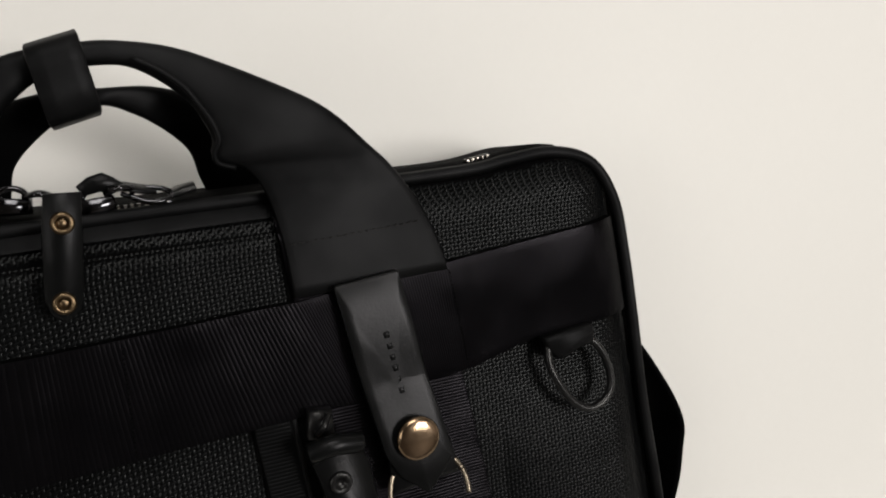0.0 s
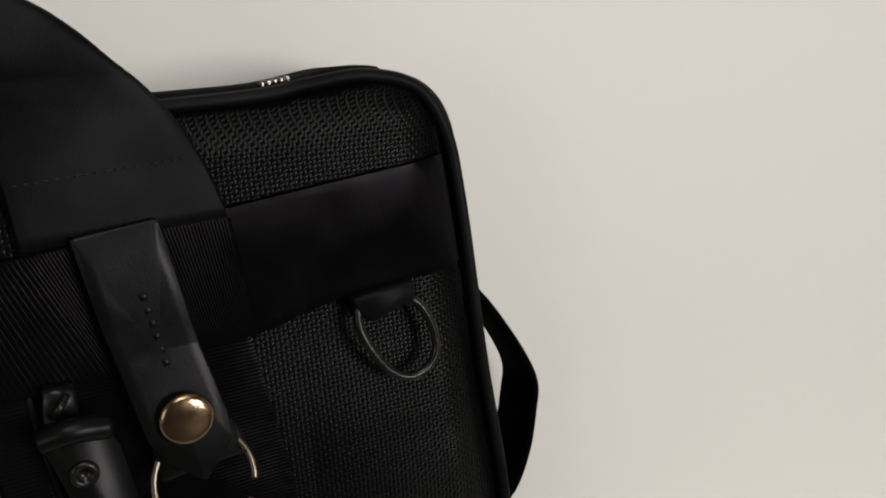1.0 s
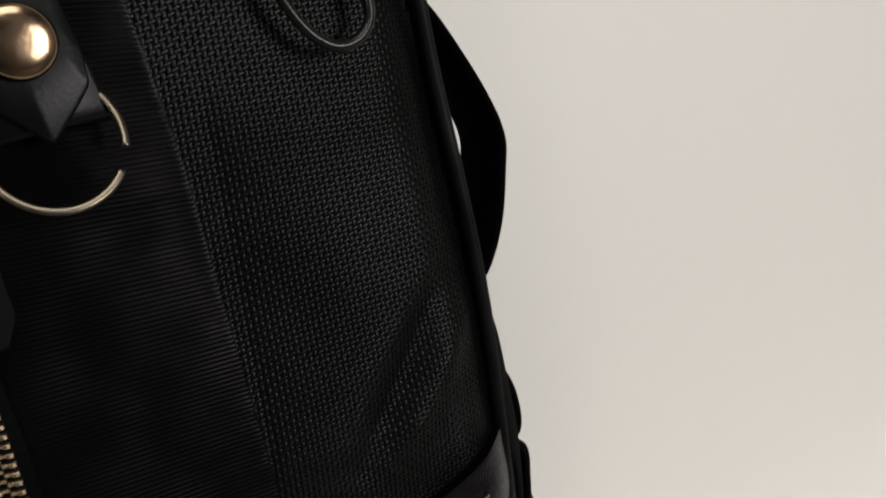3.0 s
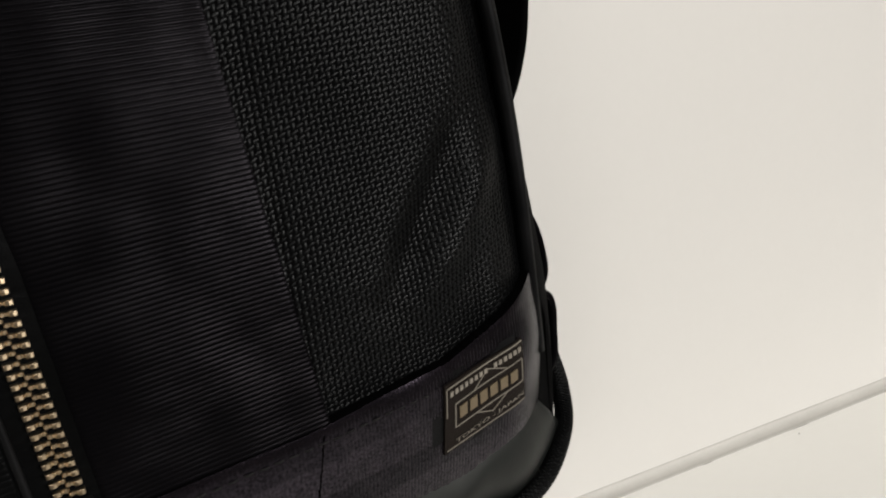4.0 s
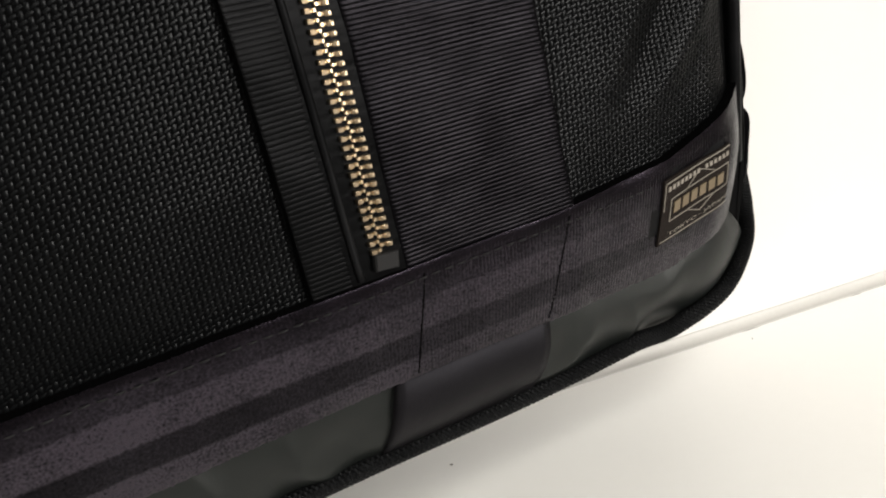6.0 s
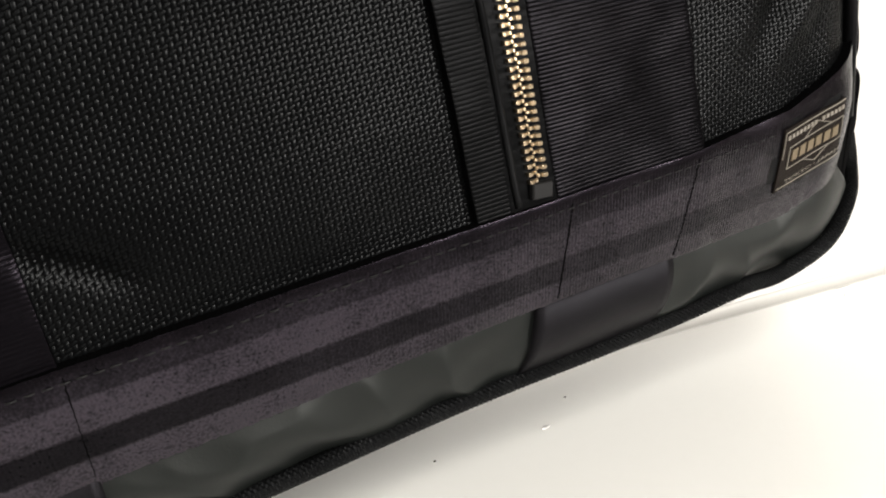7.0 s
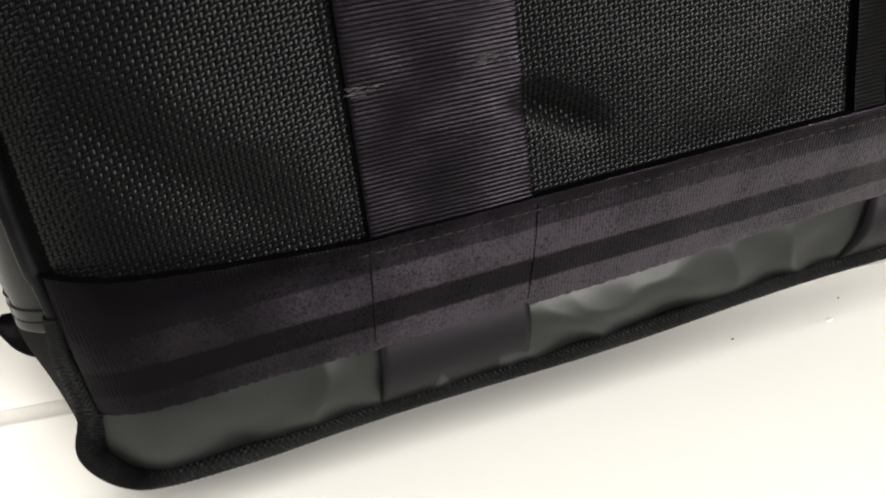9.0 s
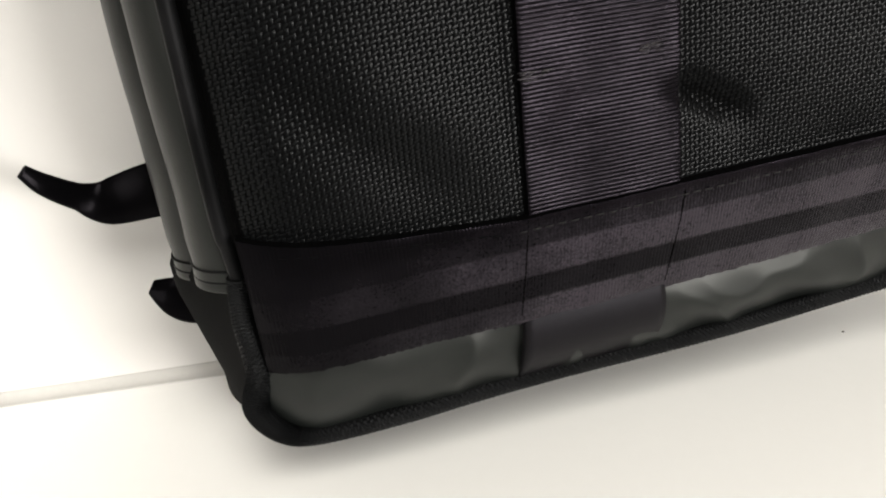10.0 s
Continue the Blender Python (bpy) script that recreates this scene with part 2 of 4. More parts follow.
def joint_bead():
    """The coved sealant line where wall meets floor."""
    rings = []
    for x in np.linspace(-1.2, 1.2, 240):
        r = 0.0048 + 0.0006 * noise.noise((x * 9, 3, 0))
        ring = [(x, wall_y(x) + 0.002, r), (x, wall_y(x) - 0.0003, r)]
        for j in range(1, 6):
            a = radians(90 * j / 6)
            ring.append((x, wall_y(x) - r * (1 - math.cos(a)) , r * (1 - math.sin(a))))
        ring += [(x, wall_y(x) - r, 0.0002), (x, wall_y(x) - r, -0.001), (x, wall_y(x) + 0.002, -0.001)]
        rings.append(np.array(ring))
    v, f = sweep(rings)
    tagged(new("trim", mesh_of("trim", v, f, SEALANT)), "grey coved sealant line between wall and shelf", "trim", kind="structure")


joint_bead()

# ---- the briefcase ----
BASE = Vector((0.0, 0.045, -0.0865))
bag = new("briefcase")
bag.empty_display_size = 0.05
bag.matrix_world = BAG @ Matrix.Translation(BASE)
tagged(bag, "black nylon briefcase with webbing straps, leaning on a white wall", "briefcase")

Z_LOW = -0.062


def right_edge(z):
    return float(np.interp(z, [-0.06, 0.0, 0.03, 0.05, 0.09, 0.135, 0.17, 0.2, 0.24], [0.206, 0.2055, 0.203, 0.2015, 0.1975, 0.1930, 0.1900, 0.1875, 0.1835]))


def left_edge(z):
    return -0.198


def top_line(x):
    return float(np.interp(x, [-0.2, -0.05, 0.05, 0.12, 0.16, 0.2], [0.241, 0.2380, 0.2385, 0.2390, 0.2425, 0.2420]))


def groove(x, z, a, b, width):
    """How deep in the fold from a to b a place lies, 0 to 1."""
    p, q, s = np.array((x, z)), np.array(a), np.array(b)
    d = s - q
    t = np.clip(((p - q) @ d) / (d @ d), 0, 1)
    r = np.linalg.norm(p - q - t * d)
    return math.exp(-(r / width) ** 2) * min(1.0, 2.5 * min(t + 0.15, 1.15 - t))


def front(x, z):
    """The front's depth (y grows towards the wall)."""
    y = 0.0036
    ex = max(0.0, x - (right_edge(z) - 0.020), left_edge(z) + 0.016 - x) / 0.020
    y += 0.009 * ex ** 2
    y += 0.0028 * max(0.0, min(1.0, (x - 0.13) / 0.05)) * max(0.0, min(1.0, (0.06 - z) / 0.05))
    ez = max(0.0, z - (top_line(x) - 0.016)) / 0.016
    y += 0.008 * ez ** 2
    y += 0.0085 * (max(0.0, -z) / 0.036) ** 1.25
    # soft bulges of the cloth between the straps
    for c, w, d in ((-0.160, 0.040, 0.0034), (-0.005, 0.06, 0.0022), (0.158, 0.032, 0.0022)):
        y -= d * max(0.0, 1 - ((x - c) / w) ** 2) * max(0.0, min(1, (z - 0.003) / 0.03)) * max(0.0, min(1.0, (0.155 - z) / 0.03))
    y += 0.0016 * groove(x, z, (-0.19, 0.2270), (0.05, 0.2275), 0.0016)
    y += 0.0024 * groove(x, z, (0.187, 0.076), (0.152, 0.026), 0.006)
    y -= 0.0018 * groove(x, z, (0.193, 0.062), (0.163, 0.022), 0.006)
    y += 0.0026 * groove(x, z, (-0.068, 0.029), (-0.046, 0.016), 0.0042)
    y += 0.0015 * groove(x, z, (-0.19, 0.055), (-0.135, 0.008), 0.010)
    return y + 0.0006 * noise.noise((x * 40, z * 40, 1.7))


def face_span(z):
    """Left and right end of the front at a height, with the corners rounded."""
    l, r = left_edge(z), right_edge(z)
    for end in (0, 1):
        top = top_line(l if end == 0 else r)
        rad = 0.022
        if z > top - rad:
            cut = rad - math.sqrt(max(0.0, rad ** 2 - (z - top + rad) ** 2))
            if end == 0:
                l += cut
            else:
                r -= cut
        rb = 0.014
        if z < Z_LOW + rb:
            cut = rb - math.sqrt(max(0.0, rb ** 2 - (Z_LOW + rb - z) ** 2))
            if end == 0:
                l += cut
            else:
                r -= cut
    return l, r


def front_panel():
    nu, nv = 200, 280
    vs = []
    for i in range(nu):
        f = i / (nu - 1)
        z0 = Z_LOW + f * (0.2465 - Z_LOW)
        l, r = face_span(min(z0, 0.2455))
        for j in range(nv):
            x = l + (r - l) * j / (nv - 1)
            z = z0 + (top_line(x) - 0.2465) * max(0.0, f - 0.75) / 0.25
            vs.append((x, front(x, z), z))
    back = [(x, y + 0.004, z) for x, y, z in vs]
    faces = grid_faces(nu, nv)
    n = len(vs)
    rim = [j for j in range(nv)] + [i * nv + nv - 1 for i in range(1, nu)] + [(nu - 1) * nv + j for j in range(nv - 2, -1, -1)] + [i * nv for i in range(nu - 2, 0, -1)]
    faces += [[a, b, b + n, a + n] for a, b in zip(rim, rim[1:] + rim[:1])] + [[k + n for k in q] for q in faces[:(nu - 1) * (nv - 1)]]
    return hang("front_panel", mesh_of("front_panel", vs + back, faces, UNDERCLOTH), bag, "black ballistic weave front panel")


panel = front_panel()


def outset(y, z, side):
    """How far the body swells past the front's outline at a depth."""
    if side > 0:
        top = float(np.interp(z, [-0.02, 0.015, 0.045, 0.09, 0.15, 0.22], [0.010, 0.0145, 0.0140, 0.0075, 0.009, 0.009]))
        return float(np.interp(y, [0.0, 0.0125, 0.017, 0.026, 0.05, 0.09], [-0.006, 0.003, 0.6 * top + 0.001, top, top, top - 0.006]))
    swell = 0.008 * min(1.0, max(0.0, (z + 0.062) / 0.036)) * min(1.0, max(0.0, (-0.004 - z) / 0.010)) * min(1.0, max(0.0, (y - 0.030) / 0.030))
    return swell + float(np.interp(y, [0.0, 0.0125, 0.018, 0.03, 0.07, 0.10], [-0.006, 0.003, 0.005, 0.010, 0.018, 0.010]))


def crown(y):
    """Height of the body's top at a depth."""
    return float(np.interp(y, [0.0125, 0.022, 0.05], [0.2370, 0.2430, 0.2420]))


def body():
    """The bag's main body: rounded outlines one behind another, up to the wall."""
    rings = []
    for k in range(16):
        s = k / 15
        ring = []
        for side in (1, -1):
            zs = 0.5 - 0.5 * np.cos(np.linspace(0, np.pi, 70))
            for f in (zs if side > 0 else zs[::-1]):
                yb_l, yb_r = 0.098, 0.052
                z_f = -0.062 + f * 0.305
                y0 = 0.0125 + 0.0085 * (max(0.0, -z_f) / 0.036) ** 1.25
                y = y0 + s * ((yb_r if side > 0 else yb_l) - y0)
                drop = float(np.interp(y, [0.012, 0.026, 0.07], [-0.056, -0.064, -0.0863]))
                z = drop + f * (crown(y) - drop)
                o = outset(y, z, side)
                rad = 0.024
                x = (right_edge(min(z, 0.2)) + o) if side > 0 else -(0.198 + o)
                top = drop + (crown(y) - drop)
                cut = 0.0
                if z > top - rad:
                    cut = rad - math.sqrt(max(0.0, rad ** 2 - (z - top + rad) ** 2))
                if z < drop + 0.018:
                    cut = 0.018 - math.sqrt(max(0.0, 0.018 ** 2 - (drop + 0.018 - z) ** 2))
                ring.append((x - cut if side > 0 else x + cut, y, z))
        rings.append(np.array(ring))
    # the top and bottom runs, filled between the two sides
    full = []
    for r in rings:
        n = len(r) // 2
        right, left = r[:n], r[n:]
        top = [right[-1] + (left[0] - right[-1]) * t for t in np.linspace(0, 1, 121)[1:-1]]
        top = [q + np.array((0, 0, 0.0036 * math.exp(-((q[0] - 0.158) / 0.017) ** 2) * min(1.0, max(0.0, (q[1] - 0.0125) / 0.008)))) for q in top]
        low = [left[-1] + (right[0] - left[-1]) * t for t in np.linspace(0, 1, 26)[1:-1]]
        full.append(np.array(list(right) + top + list(left) + low))
    v, f = sweep(full)
    return hang("body", mesh_of("body", v, f, SIDE_CLOTH), bag, "black nylon main body with soft sides")


body()


# ---- webbing ----
def ribbon(name, edge_a, edge_b, off, thick, n_len, n_wid, pitch, along=True, amp=0.00022, label="", parent=None, mat=None, ragged=0.0, cords=False):
    """A woven band on the front between two edges (functions of 0..1 giving x, z); its ribs run across it (along) or with it,
    flat-topped or as round cords."""
    rows = []
    length = np.linalg.norm(np.array(edge_a(1.0)) - np.array(edge_a(0.0)))
    for i in range(n_len):
        s = i / (n_len - 1)
        a, b = np.array(edge_a(s)), np.array(edge_b(s))
        row = []
        for j in range(n_wid):
            w = 0.5 - 0.5 * math.cos(math.pi * j / (n_wid - 1))
            x, z = a + (b - a) * w
            edge = min(1.0, min(w, 1 - w) * 60) ** 0.5
            end = min(1.0, min(s, 1 - s) * length / 0.0015) ** 0.5
            phase = s * length / pitch if along else w * np.linalg.norm(b - a) / pitch
            wander = noise.noise((x * 60, z * 60, 5.1))
            arch = abs(math.cos(math.pi * phase + 0.35 * wander))
            rib = 2 * arch - 1 if cords else 1 - 2 * (1 - arch) ** 3
            h = off + thick * (0.95 + 0.05 * edge * end) + amp * (1.0 + 0.5 * noise.noise((x * 260, z * 260, 8.3))) * rib * edge * (1 - 0.85 * max(0.0, min(1.0, (z - 0.209) / 0.005)))
            h += 0.00025 * noise.noise((x * 90, z * 90, off * 9000))
            fray = 0.0
            if ragged and j in (0, n_wid - 1):
                fray = ragged * noise.noise((x * 900, z * 90, 2.2)) * (1 if j else 0.4)
            row.append((x, front(x, z) - h, z + fray))
        rows.append(row)
    top = [p for r in rows for p in r]
    n = len(top)
    faces = grid_faces(n_len, n_wid)
    rim = list(range(n_wid)) + [i * n_wid + n_wid - 1 for i in range(1, n_len)] + [(n_len - 1) * n_wid + j for j in range(n_wid - 2, -1, -1)] + [i * n_wid for i in range(n_len - 2, 0, -1)]
    # the cut edge has corners of its own, so that it stays crisp
    m = len(rim)
    edge_top = [top[k] for k in rim]
    edge_low = [(x, front(x, z) + 0.0005, z) for x, _, z in edge_top]
    flat = len(faces)
    faces += [[n + k, n + (k + 1) % m, n + m + (k + 1) % m, n + m + k] for k in range(m)]
    me = mesh_of(name, top + edge_top + edge_low, faces, mat or WEBBING)
    # the rim's tone is darkened so that its lit edge shows no highlight
    me.materials.append(UNDERCLOTH)
    for k in range(flat, len(faces)):
        me.polygons[k].material_index = 1
    return hang(name, me, parent or bag, label)


def line(*pts):
    p = np.array(pts, float)
    u = np.linspace(0, 1, len(p))
    return lambda s: (float(np.interp(s, u, p[:, 0])), float(np.interp(s, u, p[:, 1])))


R_LEFT = line((0.0722, -0.001), (0.0695, 0.06), (0.0635, 0.12), (0.0535, 0.18), (0.048, 0.2375))
R_RIGHT = line((0.1275, -0.001), (0.122, 0.06), (0.117, 0.12), (0.108, 0.18), (0.0965, 0.2375))
vr = ribbon("webbing_strap", R_LEFT, R_RIGHT, 0.0008, 0.0026, 1600, 24, 0.0012, amp=0.00006, cords=True, label="black ribbed vertical webbing strap")
top_band = ribbon("webbing_band", line((-0.197, 0.163), (-0.03, 0.161), (0.068, 0.165), (0.112, 0.168), (0.142, 0.1745), (0.1865, 0.177)),
                  line((-0.197, 0.202), (-0.03, 0.201), (0.052, 0.204), (0.108, 0.209), (0.142, 0.212), (0.1825, 0.2155)), 0.0034, 0.0012, 2300, 12, 0.00135, amp=0.00006,
                  label="black ribbed upper webbing band")


def low_top(s):
    x = -0.199 + s * 0.4045
    z = float(np.interp(x, [-0.199, -0.179, -0.157, -0.12, 0.12, 0.165, 0.181, 0.205], [0.010, 0.006, 0.003, 0.0, 0.001, 0.004, 0.009, 0.019]))
    return x, z


def low_bottom(s):
    x = -0.199 + s * 0.4045
    return x, -0.0375 + 0.0012 * math.sin(x * 23) + float(np.interp(x, [0.17, 0.2], [0, 0.008]))


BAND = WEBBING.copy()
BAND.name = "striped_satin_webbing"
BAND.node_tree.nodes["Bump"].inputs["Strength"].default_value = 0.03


def maths(n, l, op, a, b, c=None):
    """A math node on numbers or sockets."""
    m = n.new("ShaderNodeMath")
    m.operation = op
    for k, q in enumerate((a, b, c)):
        if q is None:
            continue
        if isinstance(q, (int, float)):
            m.inputs[k].default_value = q
        else:
            l.new(q, m.inputs[k])
    return m.outputs[0]


def steps(n, l, socket, low, high, stops):
    """A grey ramp over a coordinate between low and high."""
    rng = n.new("ShaderNodeMapRange")
    rng.inputs["From Min"].default_value, rng.inputs["From Max"].default_value = low, high
    l.new(socket, rng.inputs["Value"])
    ramp = n.new("ShaderNodeValToRGB")
    l.new(rng.outputs[0], ramp.inputs["Fac"])
    el = ramp.color_ramp.elements
    el[0].position, el[0].color = stops[0][0], (*[stops[0][1]] * 3, 1)
    el[1].position, el[1].color = stops[-1][0], (*[stops[-1][1]] * 3, 1)
    for p, v in stops[1:-1]:
        el.new(p).color = (v, v, v, 1)
    return ramp.outputs["Color"]


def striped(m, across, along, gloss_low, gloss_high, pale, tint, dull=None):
    """Lengthwise satin stripes: smoother, paler threads in some runs of a band. across and along: (axis, low, high,
    stops); dull: the end in x where gloss and tone are painted down for the sheen's fall-off."""
    n, l = m.node_tree.nodes, m.node_tree.links
    b = n["Principled BSDF"]
    co = n.new("ShaderNodeTexCoord")
    sep = n.new("ShaderNodeSeparateXYZ")
    l.new(co.outputs["Object"], sep.inputs[0])
    stripe = steps(n, l, sep.outputs[across[0]], *across[1:])
    share = steps(n, l, sep.outputs[along[0]], *along[1:])
    flat = n.new("ShaderNodeMix")
    l.new(share, flat.inputs["Factor"])
    l.new(stripe, flat.inputs["A"])
    flat.inputs["B"].default_value = 0.5
    threads = n.new("ShaderNodeTexNoise")
    threads.inputs["Scale"].default_value, threads.inputs["Detail"].default_value = 1300, 2
    l.new(co.outputs["Object"], threads.inputs["Vector"])
    rub = n.new("ShaderNodeTexNoise")
    rub.inputs["Scale"].default_value, rub.inputs["Detail"].default_value = 55, 4
    l.new(co.outputs["Object"], rub.inputs["Vector"])
    thread_gloss = maths(n, l, "MULTIPLY_ADD", threads.outputs["Fac"], 2.8, -0.55)
    worn = maths(n, l, "MULTIPLY_ADD", rub.outputs["Fac"], 2.2, -0.1)
    value = maths(n, l, "MULTIPLY", maths(n, l, "MULTIPLY", flat.outputs["Result"], thread_gloss), worn)
    # the sheen's fall-off towards the end is painted into gloss and tone
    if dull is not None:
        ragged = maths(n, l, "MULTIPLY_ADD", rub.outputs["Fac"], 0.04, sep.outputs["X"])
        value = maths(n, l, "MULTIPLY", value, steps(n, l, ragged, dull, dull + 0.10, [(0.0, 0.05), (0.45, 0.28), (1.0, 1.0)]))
    gloss = n.new("ShaderNodeMapRange")
    gloss.inputs["To Min"].default_value, gloss.inputs["To Max"].default_value = gloss_low, gloss_high
    l.new(value, gloss.inputs["Value"])
    l.new(gloss.outputs[0], b.inputs["Specular IOR Level"])
    b.inputs["Specular Tint"].default_value = (*tint, 1)
    old = b.inputs["Base Color"].links[0].from_socket
    mix = n.new("ShaderNodeMix")
    mix.data_type = "RGBA"
    l.new(value, mix.inputs["Factor"])
    l.new(old, mix.inputs["A"])
    mix.inputs["B"].default_value = (*pale, 1)
    l.new(mix.outputs["Result"], b.inputs["Base Color"])


striped(BAND, ("Z", -0.0385, 0.004, [(0.0, 0.95), (0.21, 0.95), (0.235, 0.13), (0.42, 0.13), (0.445, 1.0), (0.67, 1.0), (0.69, 0.36), (1.0, 0.30)]),
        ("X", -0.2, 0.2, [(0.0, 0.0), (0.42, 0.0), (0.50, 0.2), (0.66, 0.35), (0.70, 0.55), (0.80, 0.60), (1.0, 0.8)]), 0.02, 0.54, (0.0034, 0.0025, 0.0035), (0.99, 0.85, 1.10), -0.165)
STRAP_CLOTH = WEBBING.copy()
STRAP_CLOTH.name = "ribbed_webbing_with_lengthwise_stripes"
striped(STRAP_CLOTH, ("X", -0.1175, -0.0685, [(0.0, 0.75), (0.36, 0.75), (0.42, 0.30), (0.60, 0.28), (0.66, 0.60), (1.0, 0.55)]),
        ("Z", 0.0, 0.2, [(0.0, 0.5), (0.5, 0.5), (1.0, 0.5)]), 0.03, 0.085, (0.0028, 0.0023, 0.0031), (1.0, 0.87, 1.08))
vl = ribbon("webbing_strap", line((-0.1175, -0.001), (-0.115, 0.12), (-0.105, 0.231)), line((-0.0685, -0.001), (-0.068, 0.12), (-0.058, 0.229)), 0.0006, 0.0016, 1600, 24, 0.0012, amp=0.00007, cords=True,
            label="black ribbed vertical webbing strap with small scuffs", mat=STRAP_CLOTH)
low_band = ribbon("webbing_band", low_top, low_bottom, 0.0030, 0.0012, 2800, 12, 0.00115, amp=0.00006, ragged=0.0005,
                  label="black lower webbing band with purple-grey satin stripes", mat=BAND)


ribbon("top_binding", line((-0.196, 0.2340), (-0.05, 0.2325), (0.052, 0.2330)), line((-0.190, 0.2400), (-0.05, 0.2375), (0.052, 0.2385)), 0.0008, 0.0012, 260, 8, 0.0009, amp=0.00004,
                     label="smooth black binding under the top zip", mat=NYLON)


def thread_run(name, a, b, pitch, length, parent, off, mat=STITCH, rise=0.0004, wide=0.00035):
    """A run of stitches from a to b on the front."""
    a, b = np.array(a), np.array(b)
    d = b - a
    total = np.linalg.norm(d)
    d /= total
    nrm = np.array((-d[1], d[0]))
    pieces = []
    for k in range(int(total / pitch)):
        c = a + d * (k + 0.5) * pitch
        c = c + nrm * 0.00008 * math.sin(k * 2.4)
        ends = [c - d * length / 2, c, c + d * length / 2]
        pts = []
        for q, h in zip(ends, (0, rise, 0)):
            pts.append([(q[0] - nrm[0] * wide / 2, front(*q) - off - h, q[1] - nrm[1] * wide / 2), (q[0] + nrm[0] * wide / 2, front(*q) - off - h, q[1] + nrm[1] * wide / 2)])
        v = [p for r in pts for p in r]
        v += [(x, y + 0.0008, z) for x, y, z in v]
        pieces.append((v, [[0, 1, 3, 2], [2, 3, 5, 4], [0, 2, 8, 6], [2, 4, 10, 8], [1, 7, 9, 3], [3, 9, 11, 5]]))
    v, f = joined(pieces)
    return hang(name, mesh_of(name, v, f, mat, False), parent, kind="stuff")


thread_run("stitching", (-0.19, 0.0045), (-0.125, -0.0035), 0.0040, 0.0026, low_band, 0.0043, mat=TAPE, rise=0.0002)
thread_run("stitching", (-0.122, -0.0038), (0.16, -0.003), 0.0040, 0.0026, low_band, 0.0043)
thread_run("stitching", (-0.1185, 0.0), (-0.1205, -0.0365), 0.0016, 0.00145, low_band, 0.0043, mat=UNDERCLOTH, rise=0.0002, wide=0.00025)
thread_run("stitching", (-0.068, -0.002), (-0.0705, -0.0365), 0.0016, 0.00145, low_band, 0.0043, mat=UNDERCLOTH, rise=0.0002, wide=0.00025)
thread_run("stitching", (0.0765, -0.002), (0.072, -0.0365), 0.0016, 0.00145, low_band, 0.0043, mat=UNDERCLOTH, rise=0.0002, wide=0.0003)
thread_run("stitching", (0.1245, -0.001), (0.118, -0.0365), 0.0016, 0.00145, low_band, 0.0043, mat=UNDERCLOTH, rise=0.0002, wide=0.0003)
thread_run("stitching", (0.052, 0.2235), (0.099, 0.2255), 0.0026, 0.0015, vr, 0.0047)
thread_run("stitching", (0.108, 0.2065), (0.112, 0.1705), 0.0016, 0.00155, top_band, 0.0047, mat=UNDERCLOTH, wide=0.0004)
thread_run("stitching", (-0.004, 0.200), (-0.005, 0.163), 0.0016, 0.00155, top_band, 0.0047, mat=UNDERCLOTH, wide=0.0004)


# ---- coated lower panel ----
def lower_panel():
    nu, nv = 26, 420
    vs = []
    for i in range(nu):
        f = i / (nu - 1)
        for j in range(nv):
            s = j / (nv - 1)
            x, zt = low_bottom(s)
            zt += 0.002
            xx = x + (0.0115 if x > 0 else -0.0065) * f * max(0.0, (abs(x) - 0.178) / 0.022)
            zl = -0.0662 + (0.009 if x > 0 else 0.014) * max(0, (abs(x) - 0.186) / 0.014) ** 2
            z = zt + (zl - zt) * f
            fold = noise.noise((x * 22 + 0.8 * f, f * 0.7, 4)) + 0.35 * noise.noise((x * 50 - 1.2 * f, f, 9))
            pucker = -0.0095 * math.sin(math.pi * min(1.0, 0.08 + 0.80 * f)) * (abs(fold) - 0.32) * (0.15 + 1.15 * f) * min(1.0, max(0.0, (0.195 - abs(x)) / 0.03))
            swell = 0.0048 * math.sin(math.pi * min(1, f * 1.05)) ** 0.8
            vs.append((xx, front(x, max(z, Z_LOW)) - 0.0006 - swell * (0.80 + 0.5 * noise.noise((x * 14, 0.3, 7))) - pucker, z))
    n = len(vs)
    faces = grid_faces(nu, nv)
    low = [(x, y + 0.004, z) for x, y, z in vs]
    rim = list(range(nv)) + [i * nv + nv - 1 for i in range(1, nu)] + [(nu - 1) * nv + j for j in range(nv - 2, -1, -1)] + [i * nv for i in range(nu - 2, 0, -1)]
    faces += [[a, b, b + n, a + n] for a, b in zip(rim, rim[1:] + rim[:1])]
    return hang("lower_panel", mesh_of("lower_panel", vs + low, faces, COATED), bag, "charcoal coated cloth strip, puckered along the piping")


lower_panel()


